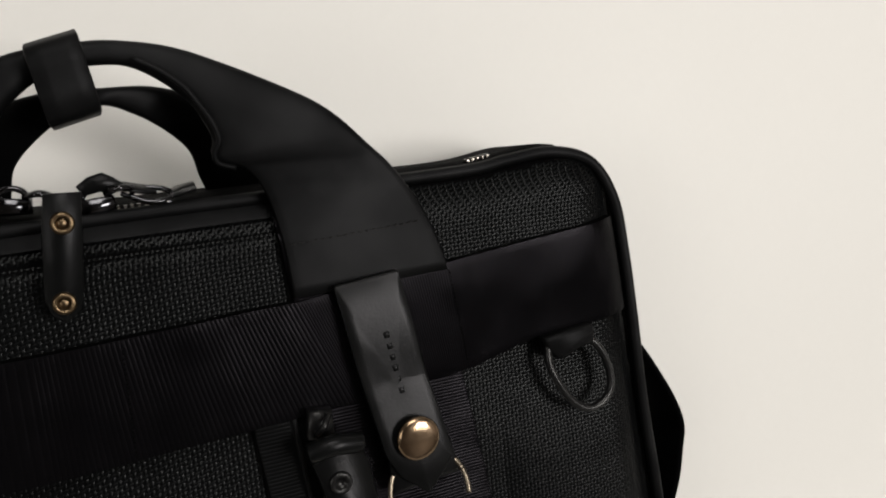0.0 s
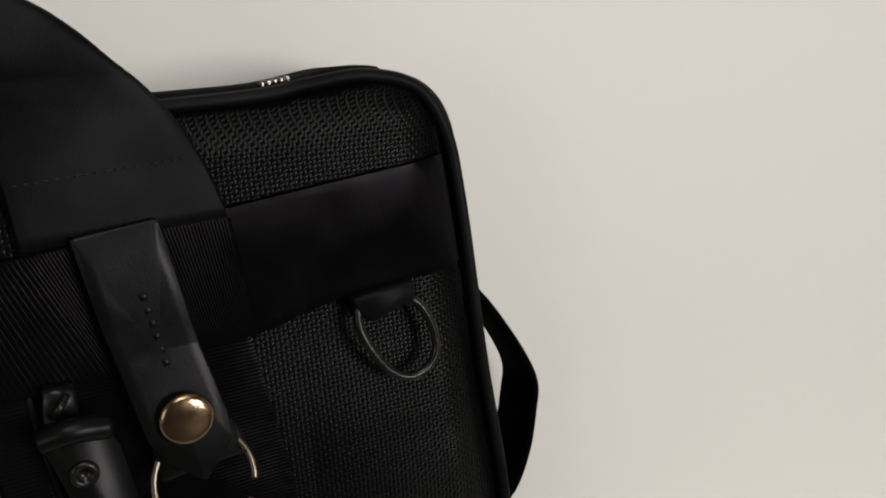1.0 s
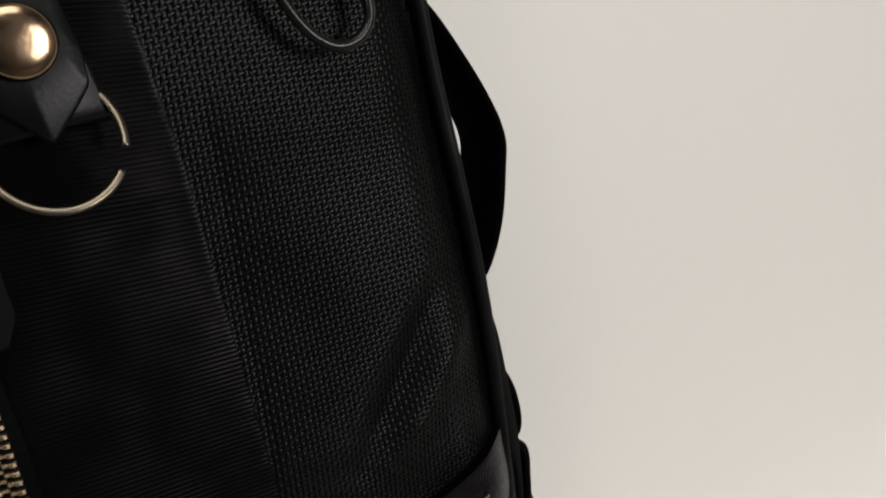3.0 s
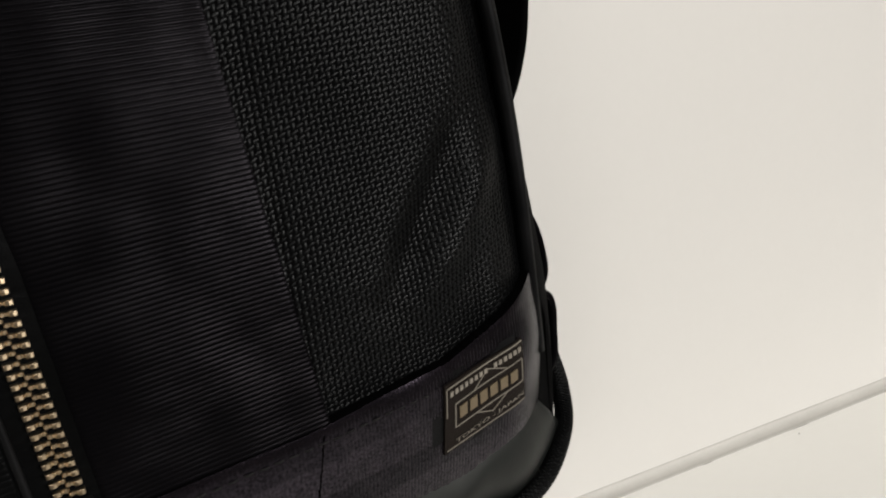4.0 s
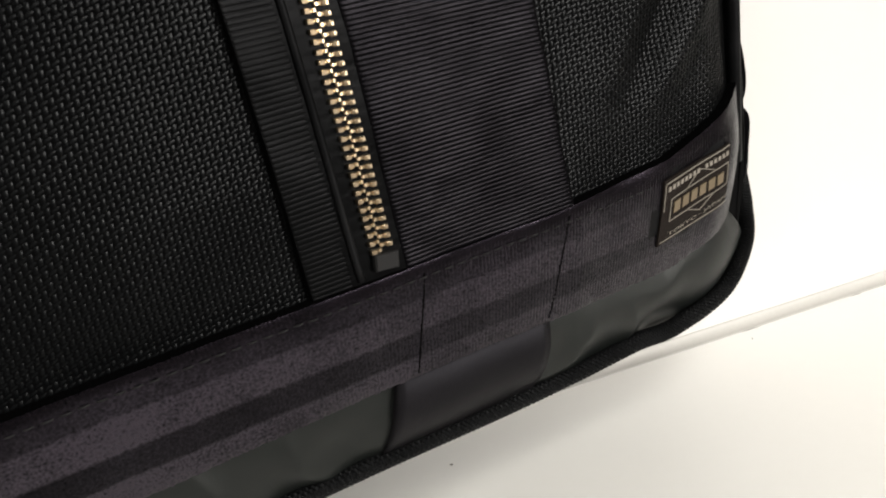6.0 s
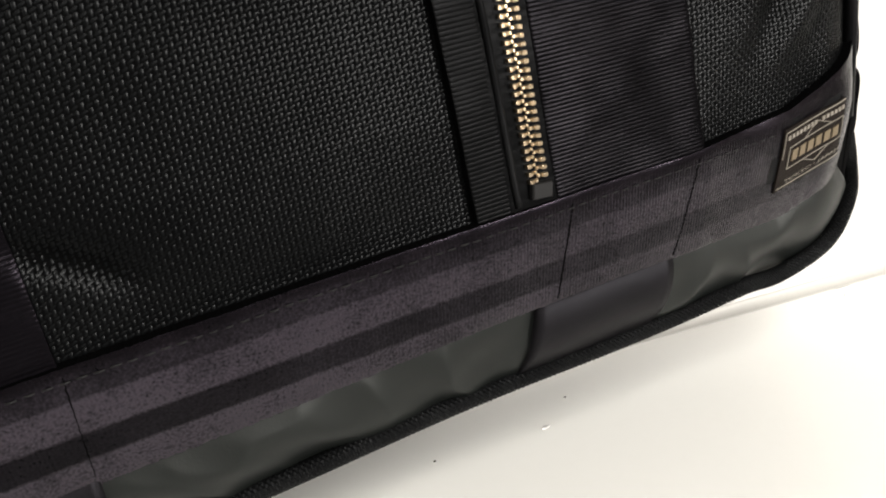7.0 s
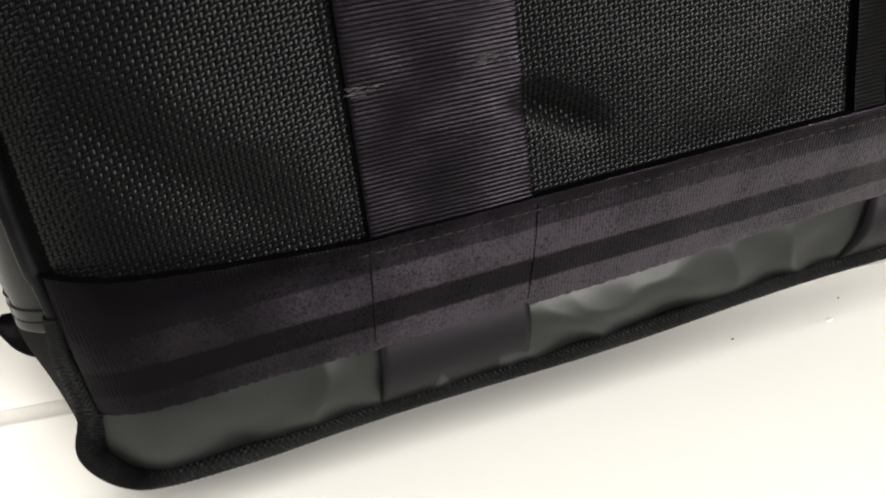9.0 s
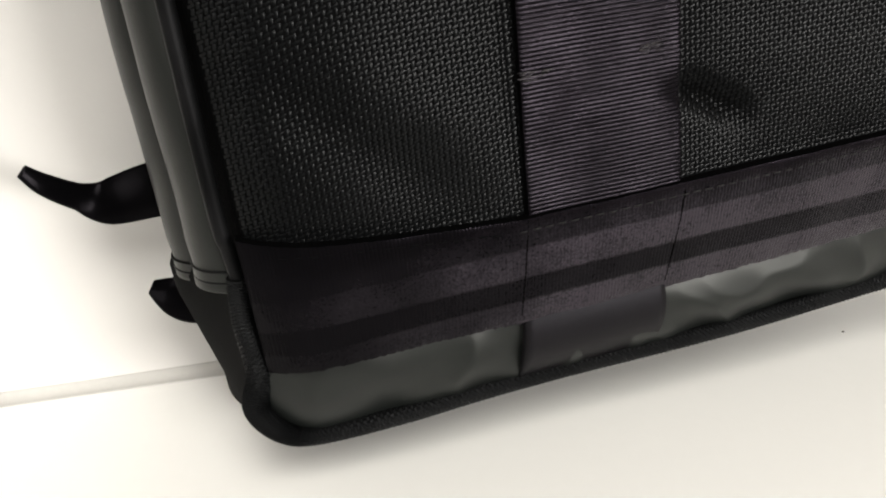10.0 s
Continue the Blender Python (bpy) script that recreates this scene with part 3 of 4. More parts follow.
def strap_end(x0, x1, x2, x3):
    """The end of a vertical strap, laid over the coated strip down to the piping."""
    nu, nv = 18, 20
    vs = []
    for i in range(nu):
        f = i / (nu - 1)
        for j in range(nv):
            w = j / (nv - 1)
            x = (x0 + (x1 - x0) * w) * (1 - f) + (x2 + (x3 - x2) * w) * f
            z = -0.0355 + f * (-0.0655 + 0.0355)
            vs.append((x, front(x, max(z, Z_LOW)) - 0.0026 - 0.0052 * math.sin(math.pi * min(1, f * 1.05)) ** 0.8, z))
    n = len(vs)
    faces = grid_faces(nu, nv)
    low = [(x, y + 0.004, z) for x, y, z in vs]
    rim = list(range(nv)) + [i * nv + nv - 1 for i in range(1, nu)] + [(nu - 1) * nv + j for j in range(nv - 2, -1, -1)] + [i * nv for i in range(nu - 2, 0, -1)]
    faces += [[a, b, b + n, a + n] for a, b in zip(rim, rim[1:] + rim[:1])]
    hang("strap_end", mesh_of("strap_end", vs + low, faces, SATIN), bag, "smooth black strap end sewn down to the piping")


strap_end(-0.119, -0.070, -0.121, -0.071)
strap_end(0.066, 0.119, 0.058, 0.114)

# ---- piping ----
RIM = [(-0.2005, 0.015, -0.004), (-0.2020, 0.016, -0.018), (-0.2015, 0.018, -0.038), (-0.2045, 0.019, -0.050), (-0.1985, 0.0195, -0.0605), (-0.188, 0.0195, -0.0650)]
RIM += [(x, 0.0185, -0.0652 + 0.0008 * math.sin(40 * x)) for x in np.linspace(-0.16, 0.16, 14)]
RIM += [(0.178, 0.0185, -0.0660), (0.2035, 0.0205, -0.0615), (0.2175, 0.023, -0.0490), (0.2212, 0.026, -0.035), (0.2165, 0.025, -0.016)]
RIM = [(x + (0.0005 if x > 0.2 else -0.0005 if x < -0.19 else 0), y, z - (0.0007 if z < -0.055 else 0)) for x, y, z in RIM]
v, f = tube(RIM, 0.0032, 2200, 20, ripple=0.075, turns=330)
rim_path = np.array(v).reshape(2200, 20, 3)
centre = rim_path.mean(1, keepdims=True)
swell = 1 + 0.30 * np.exp(-((np.arange(2200) - 260) / 110.0) ** 2)
crimp = 1 + 0.035 * np.sin(np.arange(2200) * 2 * np.pi / 9.0) * np.exp(-((np.arange(2200) - 190) / 60.0) ** 2)
v = (centre + (rim_path - centre) * (swell * crimp)[:, None, None]).reshape(-1, 3)
hang("piping", mesh_of("piping", v, f, RIM_CLOTH, False), bag, "thick woven black piping round the base")
SEAM = [(0.2045, 0.0130, -0.01), (0.2035, 0.0110, 0.05), (0.2005, 0.0100, 0.09), (0.1955, 0.0100, 0.135), (0.1925, 0.0090, 0.17), (0.1900, 0.0090, 0.2), (0.1865, 0.0090, 0.222), (0.1775, 0.0100, 0.2375),
        (0.160, 0.0100, 0.2432), (0.14, 0.0100, 0.2420), (0.12, 0.0100, 0.2400), (0.05, 0.0100, 0.2395), (-0.05, 0.0100, 0.2390), (-0.15, 0.0100, 0.2405), (-0.18, 0.0100, 0.2410), (-0.196, 0.0100, 0.228), (-0.2005, 0.0100, 0.2), (-0.2015, 0.0110, 0.1), (-0.2025, 0.0130, 0.02), (-0.2015, 0.0140, 0.005), (-0.2008, 0.0150, -0.006)]
v, f = tube(SEAM, 0.0024, 300, 8)
hang("piping", mesh_of("piping", v, f, NYLON), bag, "thin black piping round the front panel")


# ---- front zipper ----
def zip_x(z):
    return float(np.interp(z, [0.0, 0.04, 0.08, 0.12, 0.16], [0.0665, 0.0645, 0.062, 0.0575, 0.0535]))


ribbon("zip_tape", lambda s: (zip_x(0.165 * s + 0.001) - 0.021, 0.165 * s + 0.001), lambda s: (zip_x(0.165 * s + 0.001) - 0.009, 0.165 * s + 0.001), 0.0022, 0.0008, 900, 14, 0.00135, amp=0.00008,
                     label="ribbed black zip tape", mat=TAPE)
ribbon("zip_tape", lambda s: (zip_x(0.165 * s + 0.001) - 0.010, 0.165 * s + 0.001), lambda s: (zip_x(0.165 * s + 0.001) + 0.0075, 0.165 * s + 0.001), 0.0026, 0.0004, 200, 12, 0.0006, amp=0.00005, mat=TAPE, label="black zip tape under the teeth")
v, f = tube([(zip_x(z) - 0.0075, front(zip_x(z), z) - 0.0034, z) for z in np.linspace(0.002, 0.165, 12)], 0.0011, 60, 8)
hang("zip_welt", mesh_of("zip_welt", v, f, NYLON), bag)


def tooth_mesh():
    """One zip tooth, pointing along +x: a domed clamp on the tape, a waist, and a round head that locks in the middle."""
    rings = []
    for x, half, top in ((-0.0025, 0.00052, -0.0008), (-0.0023, 0.00060, -0.0013), (-0.0015, 0.00062, -0.0014), (-0.0006, 0.00058, -0.0012), (-0.0003, 0.00044, -0.0007),
                         (0.0002, 0.00044, -0.0004), (0.0006, 0.00050, -0.0006), (0.0011, 0.00050, -0.0006), (0.0015, 0.00036, -0.0003)):
        rings.append(np.array([(x, 0.0003, -half), (x, top + 0.00018, -half), (x, top, -half * 0.72), (x, top, half * 0.72), (x, top + 0.00018, half), (x, 0.0003, half)]))
    v, f = sweep(rings)
    return mesh_of("tooth", v, f, GOLD_TEETH, False)


TOOTH = tooth_mesh()
for k in range(62):
    for side in (-1, 1):
        z = 0.0085 + k * 0.00236 + (0.00118 if side > 0 else 0)
        x = zip_x(z)
        t = hang("tooth", TOOTH, bag)
        t.matrix_local = Matrix.Translation(-BASE) @ Matrix.Translation((x + side * 0.0011, front(x, z) - 0.0034, z)) @ Matrix.Diagonal((0.84, 1, 1, 1)) @ Matrix.Rotation(radians(2.5), 4, "Y") @ (Matrix.Rotation(math.pi, 4, "Y") if side > 0 else Matrix())
v, f = plate([(0.0628, 0.0035), (0.0695, 0.0028), (0.0702, 0.0075), (0.0634, 0.0082)], front(0.066, 0.005) - 0.0054, front(0.066, 0.005), 0.0005)
hang("zip_stop", mesh_of("zip_stop", v, f, STITCH, False), bag, "square black zip stop")


def eyelet(name, x, z, y, r, parent, mat, label):
    v, f = lathe([(r * 0.45, 0.0002), (r * 0.5, 0.0012), (r * 0.8, 0.0017), (r, 0.0009), (r * 1.02, -0.001)], (x, y, z))
    return hang(name, mesh_of(name, v, f, mat), parent, label)


# zip slider with its leather puller
v, f = joined([plate([(0.0485, 0.1575), (0.0585, 0.1565), (0.0580, 0.1665), (0.0500, 0.1675)], -0.0075, -0.002, 0.0012),
               tube([(0.0515, -0.0085, 0.160), (0.0535, -0.0115, 0.163), (0.0560, -0.0085, 0.1655)], 0.0012, 16, 8)])
hang("zip_slider", mesh_of("zip_slider", v, f, GUNMETAL), bag, "black enamelled zip slider")
PULL = [(0.0490, 0.156), (0.0555, 0.158), (0.0635, 0.156), (0.0660, 0.148), (0.0685, 0.125), (0.0705, 0.104), (0.0712, 0.095), (0.0690, 0.0885), (0.0645, 0.0875), (0.0605, 0.0915), (0.0595, 0.100), (0.0560, 0.122), (0.0515, 0.145)]
PULL = [(0.0600 + (x - 0.0600) * 1.22, z) for x, z in PULL]
v, f = plate(PULL, -0.0128, -0.0094, 0.0010)
puller = hang("leather_puller", mesh_of("leather_puller", v, f, LEATHER), bag, "glossy black leather zip puller with eyelets")
v, f = tube([(0.0475, -0.0120, 0.1550), (0.0555, -0.0140, 0.1568), (0.0650, -0.0120, 0.1550)], 0.0036, 20, 10)
hang("fold", mesh_of("fold", v, f, LEATHER), puller)
eyelet("eyelet", 0.0565, 0.1430, -0.0127, 0.0040, puller, GUNMETAL, "black metal eyelet")
eyelet("eyelet", 0.0655, 0.0975, -0.0127, 0.0042, puller, GUNMETAL, "black metal eyelet")

# ---- key strap with stud and split ring ----
TAB = [(0.0640, 0.2078), (0.0875, 0.2100), (0.0935, 0.1715), (0.0982, 0.1480), (0.0982, 0.1410), (0.0945, 0.1362), (0.0885, 0.1292), (0.0845, 0.1330), (0.0785, 0.1380), (0.0743, 0.1460), (0.0680, 0.1800)]


def leather_tab():
    ring = []
    for a, b, d in zip(TAB[-1:] + TAB[:-1], TAB, TAB[1:] + TAB[:1]):
        a, b, d = np.array(a), np.array(b), np.array(d)
        p, q = b + (a - b) * min(0.3, 0.0011 / np.linalg.norm(a - b)), b + (d - b) * min(0.3, 0.0011 / np.linalg.norm(d - b))
        ring += [(1 - s) ** 2 * p + 2 * s * (1 - s) * b + s * s * q for s in (0, 0.33, 0.67, 1)]
        ring += [q + (d - (d - b) * min(0.3, 0.0011 / np.linalg.norm(d - b)) - q) * s for s in np.linspace(0, 1, 8)[1:-1]]
    o = np.array(ring)
    c = np.array((0.082, 0.172))
    rings = []
    for y, k in ((-0.0042, 0.0), (-0.0066, 0.0), (-0.0071, 0.0004), (-0.00705, 0.0011), (-0.00715, 0.0014)):
        d = c - o
        q = o + d / np.linalg.norm(d, axis=1)[:, None] * k
        lift = -0.004 * np.clip((0.172 - q[:, 1]) / 0.03, 0, 1) + 0.0022 * np.clip((q[:, 1] - 0.19) / 0.018, 0, 1)
        rings.append(np.c_[q[:, 0], y + lift, q[:, 1]])
    for k in (0.3, 0.6, 0.85):
        q = o + (c - o) * k
        lift = -0.004 * np.clip((0.172 - q[:, 1]) / 0.03, 0, 1) + 0.0022 * np.clip((q[:, 1] - 0.19) / 0.018, 0, 1)
        rings.append(np.c_[q[:, 0], -0.0072 + lift, q[:, 1]])
    v, f = sweep(rings)
    return hang("leather_tab", mesh_of("leather_tab", v, f, LEATHER), bag, "pointed black leather key strap with embossed marks")


tab = leather_tab()
v, f = lathe([(0.0078, -0.0005), (0.0080, 0.0005), (0.0076, 0.0013), (0.0068, 0.0018), (0.0052, 0.0022), (0.0030, 0.0024), (0.0001, 0.0025)], (0.0858, -0.0118, 0.1512), n=40)
hang("stud", mesh_of("stud", v, f, BRASS), tab, "domed antique brass press stud")
v, f = strap([(0.082, -0.001, 0.185), (0.083, -0.0025, 0.17), (0.087, -0.004, 0.147), (0.089, -0.0040, 0.1375), (0.0890, -0.0055, 0.1335), (0.0885, -0.0080, 0.1345), (0.0870, -0.0085, 0.146)], (1, 0, 0.1), [0.014, 0.017, 0.022, 0.026, 0.026, 0.026, 0.024], 0.0018, 40)
hang("loop", mesh_of("loop", v, f, LEATHER), tab)
# embossed marks as plain bars
for k in range(6):
    c = np.array((0.0801 + 0.00062 * k, 0.1885 - 0.0041 * k))
    d, e = np.array((0.98, 0.15)), np.array((0.15, -0.98))
    q = [c - d * 0.0011 - e * 0.0012, c + d * 0.0011 - e * 0.0012, c + d * 0.0011 + e * 0.0012, c - d * 0.0011 + e * 0.0012]
    w, g = plate(q, -0.00736 - 0.004 * max(0, (0.172 - c[1]) / 0.03), -0.0068, 0.00035)
    hang("embossed_mark", mesh_of("embossed_mark", w, g, LEATHER), tab)
ang = np.radians(np.linspace(-34, -373, 60))
spoke = [(math.cos(a), 0.39 * math.sin(a), math.sin(a)) for a in ang]
v, f = strap([(0.0882 + 0.0146 * x, -0.0120 + 0.0146 * y, 0.1302 + 0.0146 * z) for x, y, z in spoke], spoke, 0.0019, 0.0010, 150)
hang("split_ring", mesh_of("split_ring", v, f, NICKEL), tab, "dull metal split key ring")

# ---- D-ring ----
v, f = plate([(0.1424, 0.1748), (0.1424, 0.1730), (0.1440, 0.1690), (0.1468, 0.1660), (0.1496, 0.1652), (0.1534, 0.1666), (0.1570, 0.1684), (0.1606, 0.1690), (0.1641, 0.1694), (0.1642, 0.1740), (0.1640, 0.1764)], -0.0064, -0.0002, 0.0012)
ring_tab = hang("ring_loop", mesh_of("ring_loop", v, f, NYLON), bag, "folded black loop holding the ring")
d_pts = [(0.1440, -0.0042, 0.1705), (0.1500, -0.0042, 0.1712), (0.1570, -0.0042, 0.1714), (0.1633, -0.0046, 0.1698), (0.1676, -0.0052, 0.1640), (0.1700, -0.0056, 0.1560), (0.1694, -0.0060, 0.1492), (0.1650, -0.0064, 0.1447), (0.1585, -0.0066, 0.1438), (0.1520, -0.0064, 0.1480), (0.1468, -0.0060, 0.1560), (0.1438, -0.0050, 0.1640)]
v, f = tube(d_pts, 0.0015, 110, 10, closed=True)
hang("d_ring", mesh_of("d_ring", v, f, GUNMETAL), ring_tab, "black enamelled D-ring")


# ---- woven label ----
def label_xy(a, b):
    """A place on the label, 0..1 across and 0..1 up."""
    lo = np.array((0.1575, -0.0285)) * (1 - a) + np.array((0.1955, -0.0212)) * a
    hi = np.array((0.1585, -0.0015)) * (1 - a) + np.array((0.1935, 0.0035)) * a
    return lo * (1 - b) + hi * b


def label_patch(quad, lift, name, mat, parent, n=(12, 8), label=""):
    """A thin curved patch that follows the label; quad in label units, counter-clockwise from lower left."""
    q = np.array(quad, float)
    vs = []
    for i in range(n[1]):
        b = i / (n[1] - 1)
        for j in range(n[0]):
            a = j / (n[0] - 1)
            p = (q[0] * (1 - a) + q[1] * a) * (1 - b) + (q[3] * (1 - a) + q[2] * a) * b
            x, z = label_xy(*p)
            vs.append((x, front(x, z) - 0.0042 - lift, z))
    k = len(vs)
    faces = grid_faces(n[1], n[0])
    low = [(x, y + 0.0011, z) for x, y, z in vs]
    nv, nu = n
    rim = list(range(nv)) + [i * nv + nv - 1 for i in range(1, nu)] + [(nu - 1) * nv + j for j in range(nv - 2, -1, -1)] + [i * nv for i in range(nu - 2, 0, -1)]
    faces += [[a, b, b + k, a + k] for a, b in zip(rim, rim[1:] + rim[:1])]
    if parent is None:
        return vs + low, faces
    return hang(name, mesh_of(name, vs + low, faces, mat, False), parent, label)


tag = label_patch([(-0.01, -0.01), (1.02, 0.0), (1.02, 1.04), (-0.01, 1.04)], 0.0, "woven_label", NYLON, bag, (20, 14), "dark brown woven label with gold lettering marks")
label_patch([(0.10, 0.07), (0.93, 0.07), (0.93, 0.95), (0.10, 0.95)], 0.0008, "label_face", LABEL_CLOTH, tag, (16, 12))


def label_line(a, b, w):
    a, b = np.array(a, float), np.array(b, float)
    d = (b - a) / np.linalg.norm(b - a)
    nn = np.array((-d[1], d[0])) * w / 2
    return label_patch([a - nn, b - nn, b + nn, a + nn], 0.0012, "", None, None, (10, 2))


lines = [label_line((0.12, 0.90), (0.92, 0.93), 0.0121), label_line((0.12, 0.11), (0.92, 0.09), 0.0099), label_line((0.115, 0.55), (0.115, 0.89), 0.0066),
         label_line((0.20, 0.36), (0.90, 0.38), 0.0099), label_line((0.20, 0.66), (0.90, 0.70), 0.0099), label_line((0.20, 0.36), (0.20, 0.66), 0.0077), label_line((0.90, 0.38), (0.90, 0.70), 0.0077),
         label_line((0.40, 0.68), (0.54, 0.84), 0.0077), label_line((0.54, 0.84), (0.74, 0.70), 0.0077), label_line((0.42, 0.36), (0.58, 0.24), 0.0077), label_line((0.58, 0.24), (0.74, 0.38), 0.0077)]
v, f = joined(lines)
hang("border", mesh_of("border", v, f, SILVER_THREAD, False), tag, "pale thread frame with a diamond")
for k in range(6):
    a0 = 0.255 + 0.105 * k
    label_patch([(a0 - 0.012, 0.445), (a0 + 0.062, 0.45), (a0 + 0.062, 0.60), (a0 - 0.012, 0.595)], 0.0012, "emblem_bar", GOLD_THREAD, tag, (3, 2), "gold thread bar")
for k in range(15):
    if k == 8:
        continue
    a0, rise = 0.15 + 0.051 * k, 0.02 * k / 15
    label_patch([(a0, 0.785 + rise), (a0 + 0.031, 0.786 + rise), (a0 + 0.031, 0.845 + rise), (a0, 0.844 + rise)], 0.0012, "emblem_bar", SILVER_THREAD, tag, (3, 2), "pale thread bar")


def label_text(words, a0, a1, b0, b1):
    curve = bpy.data.curves.new("lettering", "FONT")
    curve.body, curve.size, curve.resolution_u = words, 1.0, 2
    ob = new("lettering_source", curve)
    bpy.context.view_layer.update()
    me = bpy.data.meshes.new_from_object(ob)
    bpy.data.objects.remove(ob)
    co = np.array([vv.co[:2] for vv in me.vertices])
    lo, hi = co.min(0), co.max(0)
    vs = []
    for c in co:
        u = (c - lo) / (hi - lo)
        x, z = label_xy(a0 + (a1 - a0) * u[0], b0 + (b1 - b0) * u[1] + 0.02 * u[0])
        vs.append((x, front(x, z) - 0.0042 - 0.0013, z))
    faces = [list(p.vertices) for p in me.polygons]
    bpy.data.meshes.remove(me)
    hang("lettering", mesh_of("lettering", vs, faces, SILVER_THREAD, False), tag, "pale woven lettering")


label_text("TOKYO - JAPAN", 0.20, 0.90, 0.135, 0.205)


# ---- handles ----
def handle(name, outer, inner, ys, thick, label, mat):
    o, i_ = smooth_path(outer, 90), smooth_path(inner, 90)
    y = np.interp(np.linspace(0, 1, 90), np.linspace(0, 1, len(ys)), ys)
    th = np.interp(np.linspace(0, 1, 90), np.linspace(0, 1, len(thick)), thick)
    rings = []
    for a, b, yy, t in zip(o, i_, y, th):
        c, d = (a + b) / 2, (a - b)
        w = np.linalg.norm(d)
        d = d / w
        ang = np.linspace(0, 2 * np.pi, 20, endpoint=False)
        ca, sa = np.sign(np.cos(ang)) * abs(np.cos(ang)) ** 0.7, np.sign(np.sin(ang)) * abs(np.sin(ang)) ** 0.7
        px = c[:, None] + d[:, None] * ca * w / 2
        rings.append(np.c_[px[0], yy + sa * t / 2, px[1]])
    v, f = sweep(rings)
    return hang(name, mesh_of(name, v, f, mat), bag, label)


fo = [(0.1085, 0.2065), (0.1040, 0.222), (0.0985, 0.235), (0.0905, 0.2467), (0.0831, 0.2544), (0.0741, 0.2639), (0.0633, 0.2719), (0.0391, 0.2840), (0.0228, 0.2905), (0.0067, 0.2932), (-0.003, 0.2932)]
fi = [(0.0513, 0.2055), (0.0500, 0.224), (0.0470, 0.2405), (0.0415, 0.2500), (0.0335, 0.2528), (0.0310, 0.2565), (0.0320, 0.2610), (0.0275, 0.2715), (0.0193, 0.2798), (0.0100, 0.2852), (-0.0005, 0.2860)]
fo += [(-x, z) for x, z in fo[-2::-1]]
fi += [(-x, z) for x, z in fi[-2::-1]]
handle("handle", fo, fi, [-0.0010, 0.0004, 0.0020, 0.0015, 0.0005, 0.001, 0.002, 0.004, 0.005, 0.005, 0.005, 0.004, 0.002, 0.001, 0.0005, 0.0015, 0.0020, 0.0004, -0.0010], [0.0012, 0.0020, 0.0026, 0.003, 0.004, 0.006, 0.008, 0.009, 0.009, 0.009, 0.009, 0.009, 0.008, 0.006, 0.004, 0.003, 0.0026, 0.0020, 0.0012], "black webbing carrying handle folded into a grip", NYLON)
seam = [(0.0120, -0.0012, 0.2868), (0.0185, -0.0020, 0.2830), (0.0248, -0.0026, 0.2778), (0.0285, -0.0028, 0.2725), (0.0322, -0.0028, 0.2660), (0.0337, -0.0026, 0.2600), (0.0318, -0.0018, 0.2560), (0.0328, -0.0012, 0.2528), (0.0380, -0.0004, 0.2508)]
v, f = tube(seam, 0.0009, 60, 8)
hang("grip_seam", mesh_of("grip_seam", v, f, NYLON), bag, "raised folded seam along the grip")
bo = [(0.078, 0.240), (0.060, 0.254), (0.045, 0.265), (0.034, 0.2745), (0.018, 0.2795), (0.004, 0.2800)]
bi = [(0.0345, 0.240), (0.0315, 0.2470), (0.0282, 0.2570), (0.0209, 0.2645), (0.0109, 0.2710), (0.0009, 0.2745)]
bo += [(-x, z) for x, z in bo[-2::-1]]
bi += [(-x, z) for x, z in bi[-2::-1]]
handle("handle", bo, bi, [0.052, 0.045, 0.032, 0.020, 0.016, 0.020, 0.032, 0.045, 0.052], [0.004, 0.006, 0.008, 0.008, 0.008, 0.008, 0.008, 0.006, 0.004], "black webbing carrying handle behind the first", NYLON)


def wrap():
    rings = []
    for k, x in enumerate((-0.0168, -0.0164, -0.012, -0.006, -0.0022, -0.0018)):
        grow = 0.0 if k in (0, 5) else 0.0008
        tilt = 0.0018 * (x + 0.009) / 0.007
        sec = [(-0.0062, 0.2920), (-0.0075, 0.289), (-0.0075, 0.285), (-0.0062, 0.2825), (-0.0066, 0.279), (-0.0056, 0.2730), (0.002, 0.2710), (0.018, 0.2705), (0.024, 0.273), (0.023, 0.287), (0.014, 0.2930), (0.002, 0.2942)]
        c = np.array((0.008, 0.283))
        r = []
        for y, z in sec:
            d = np.array((y, z)) - c
            d = d * (1 + grow / np.linalg.norm(d))
            r.append((x + 0.0010 - 0.16 * (z - 0.283), c[0] + d[0], c[1] + d[1] + tilt))
        rings.append(np.array(r))
    v, f = sweep(rings)
    hang("handle_wrap", mesh_of("handle_wrap", v, f, NYLON), bag, "black leather wrap holding the handles together")


wrap()

# ---- top zip sliders and pullers ----
v, f = plate([(-0.0186, 0.2496), (-0.0083, 0.2490), (-0.0096, 0.237), (-0.0120, 0.2188), (-0.0134, 0.2140), (-0.0178, 0.2108), (-0.0216, 0.2138), (-0.0228, 0.2190), (-0.0208, 0.237)], -0.0066, -0.0040, 0.0006)
pull_top = hang("leather_puller", mesh_of("leather_puller", v, f, LEATHER), bag, "matt black leather zip puller with two brass rivets")
for x, z in ((-0.0146, 0.2406), (-0.0176, 0.2170)):
    v, f = joined([lathe([(0.0018, 0.0), (0.0019, 0.0012), (0.0028, 0.0014), (0.0034, 0.0006), (0.0035, -0.0006)], (x, -0.0066, z)), lathe([(0.0001, 0.0007), (0.0011, 0.0006), (0.0018, 0.0)], (x, -0.0066, z), n=14)])
    hang("rivet", mesh_of("rivet", v, f, AGED), pull_top, "hollow brass rivet")


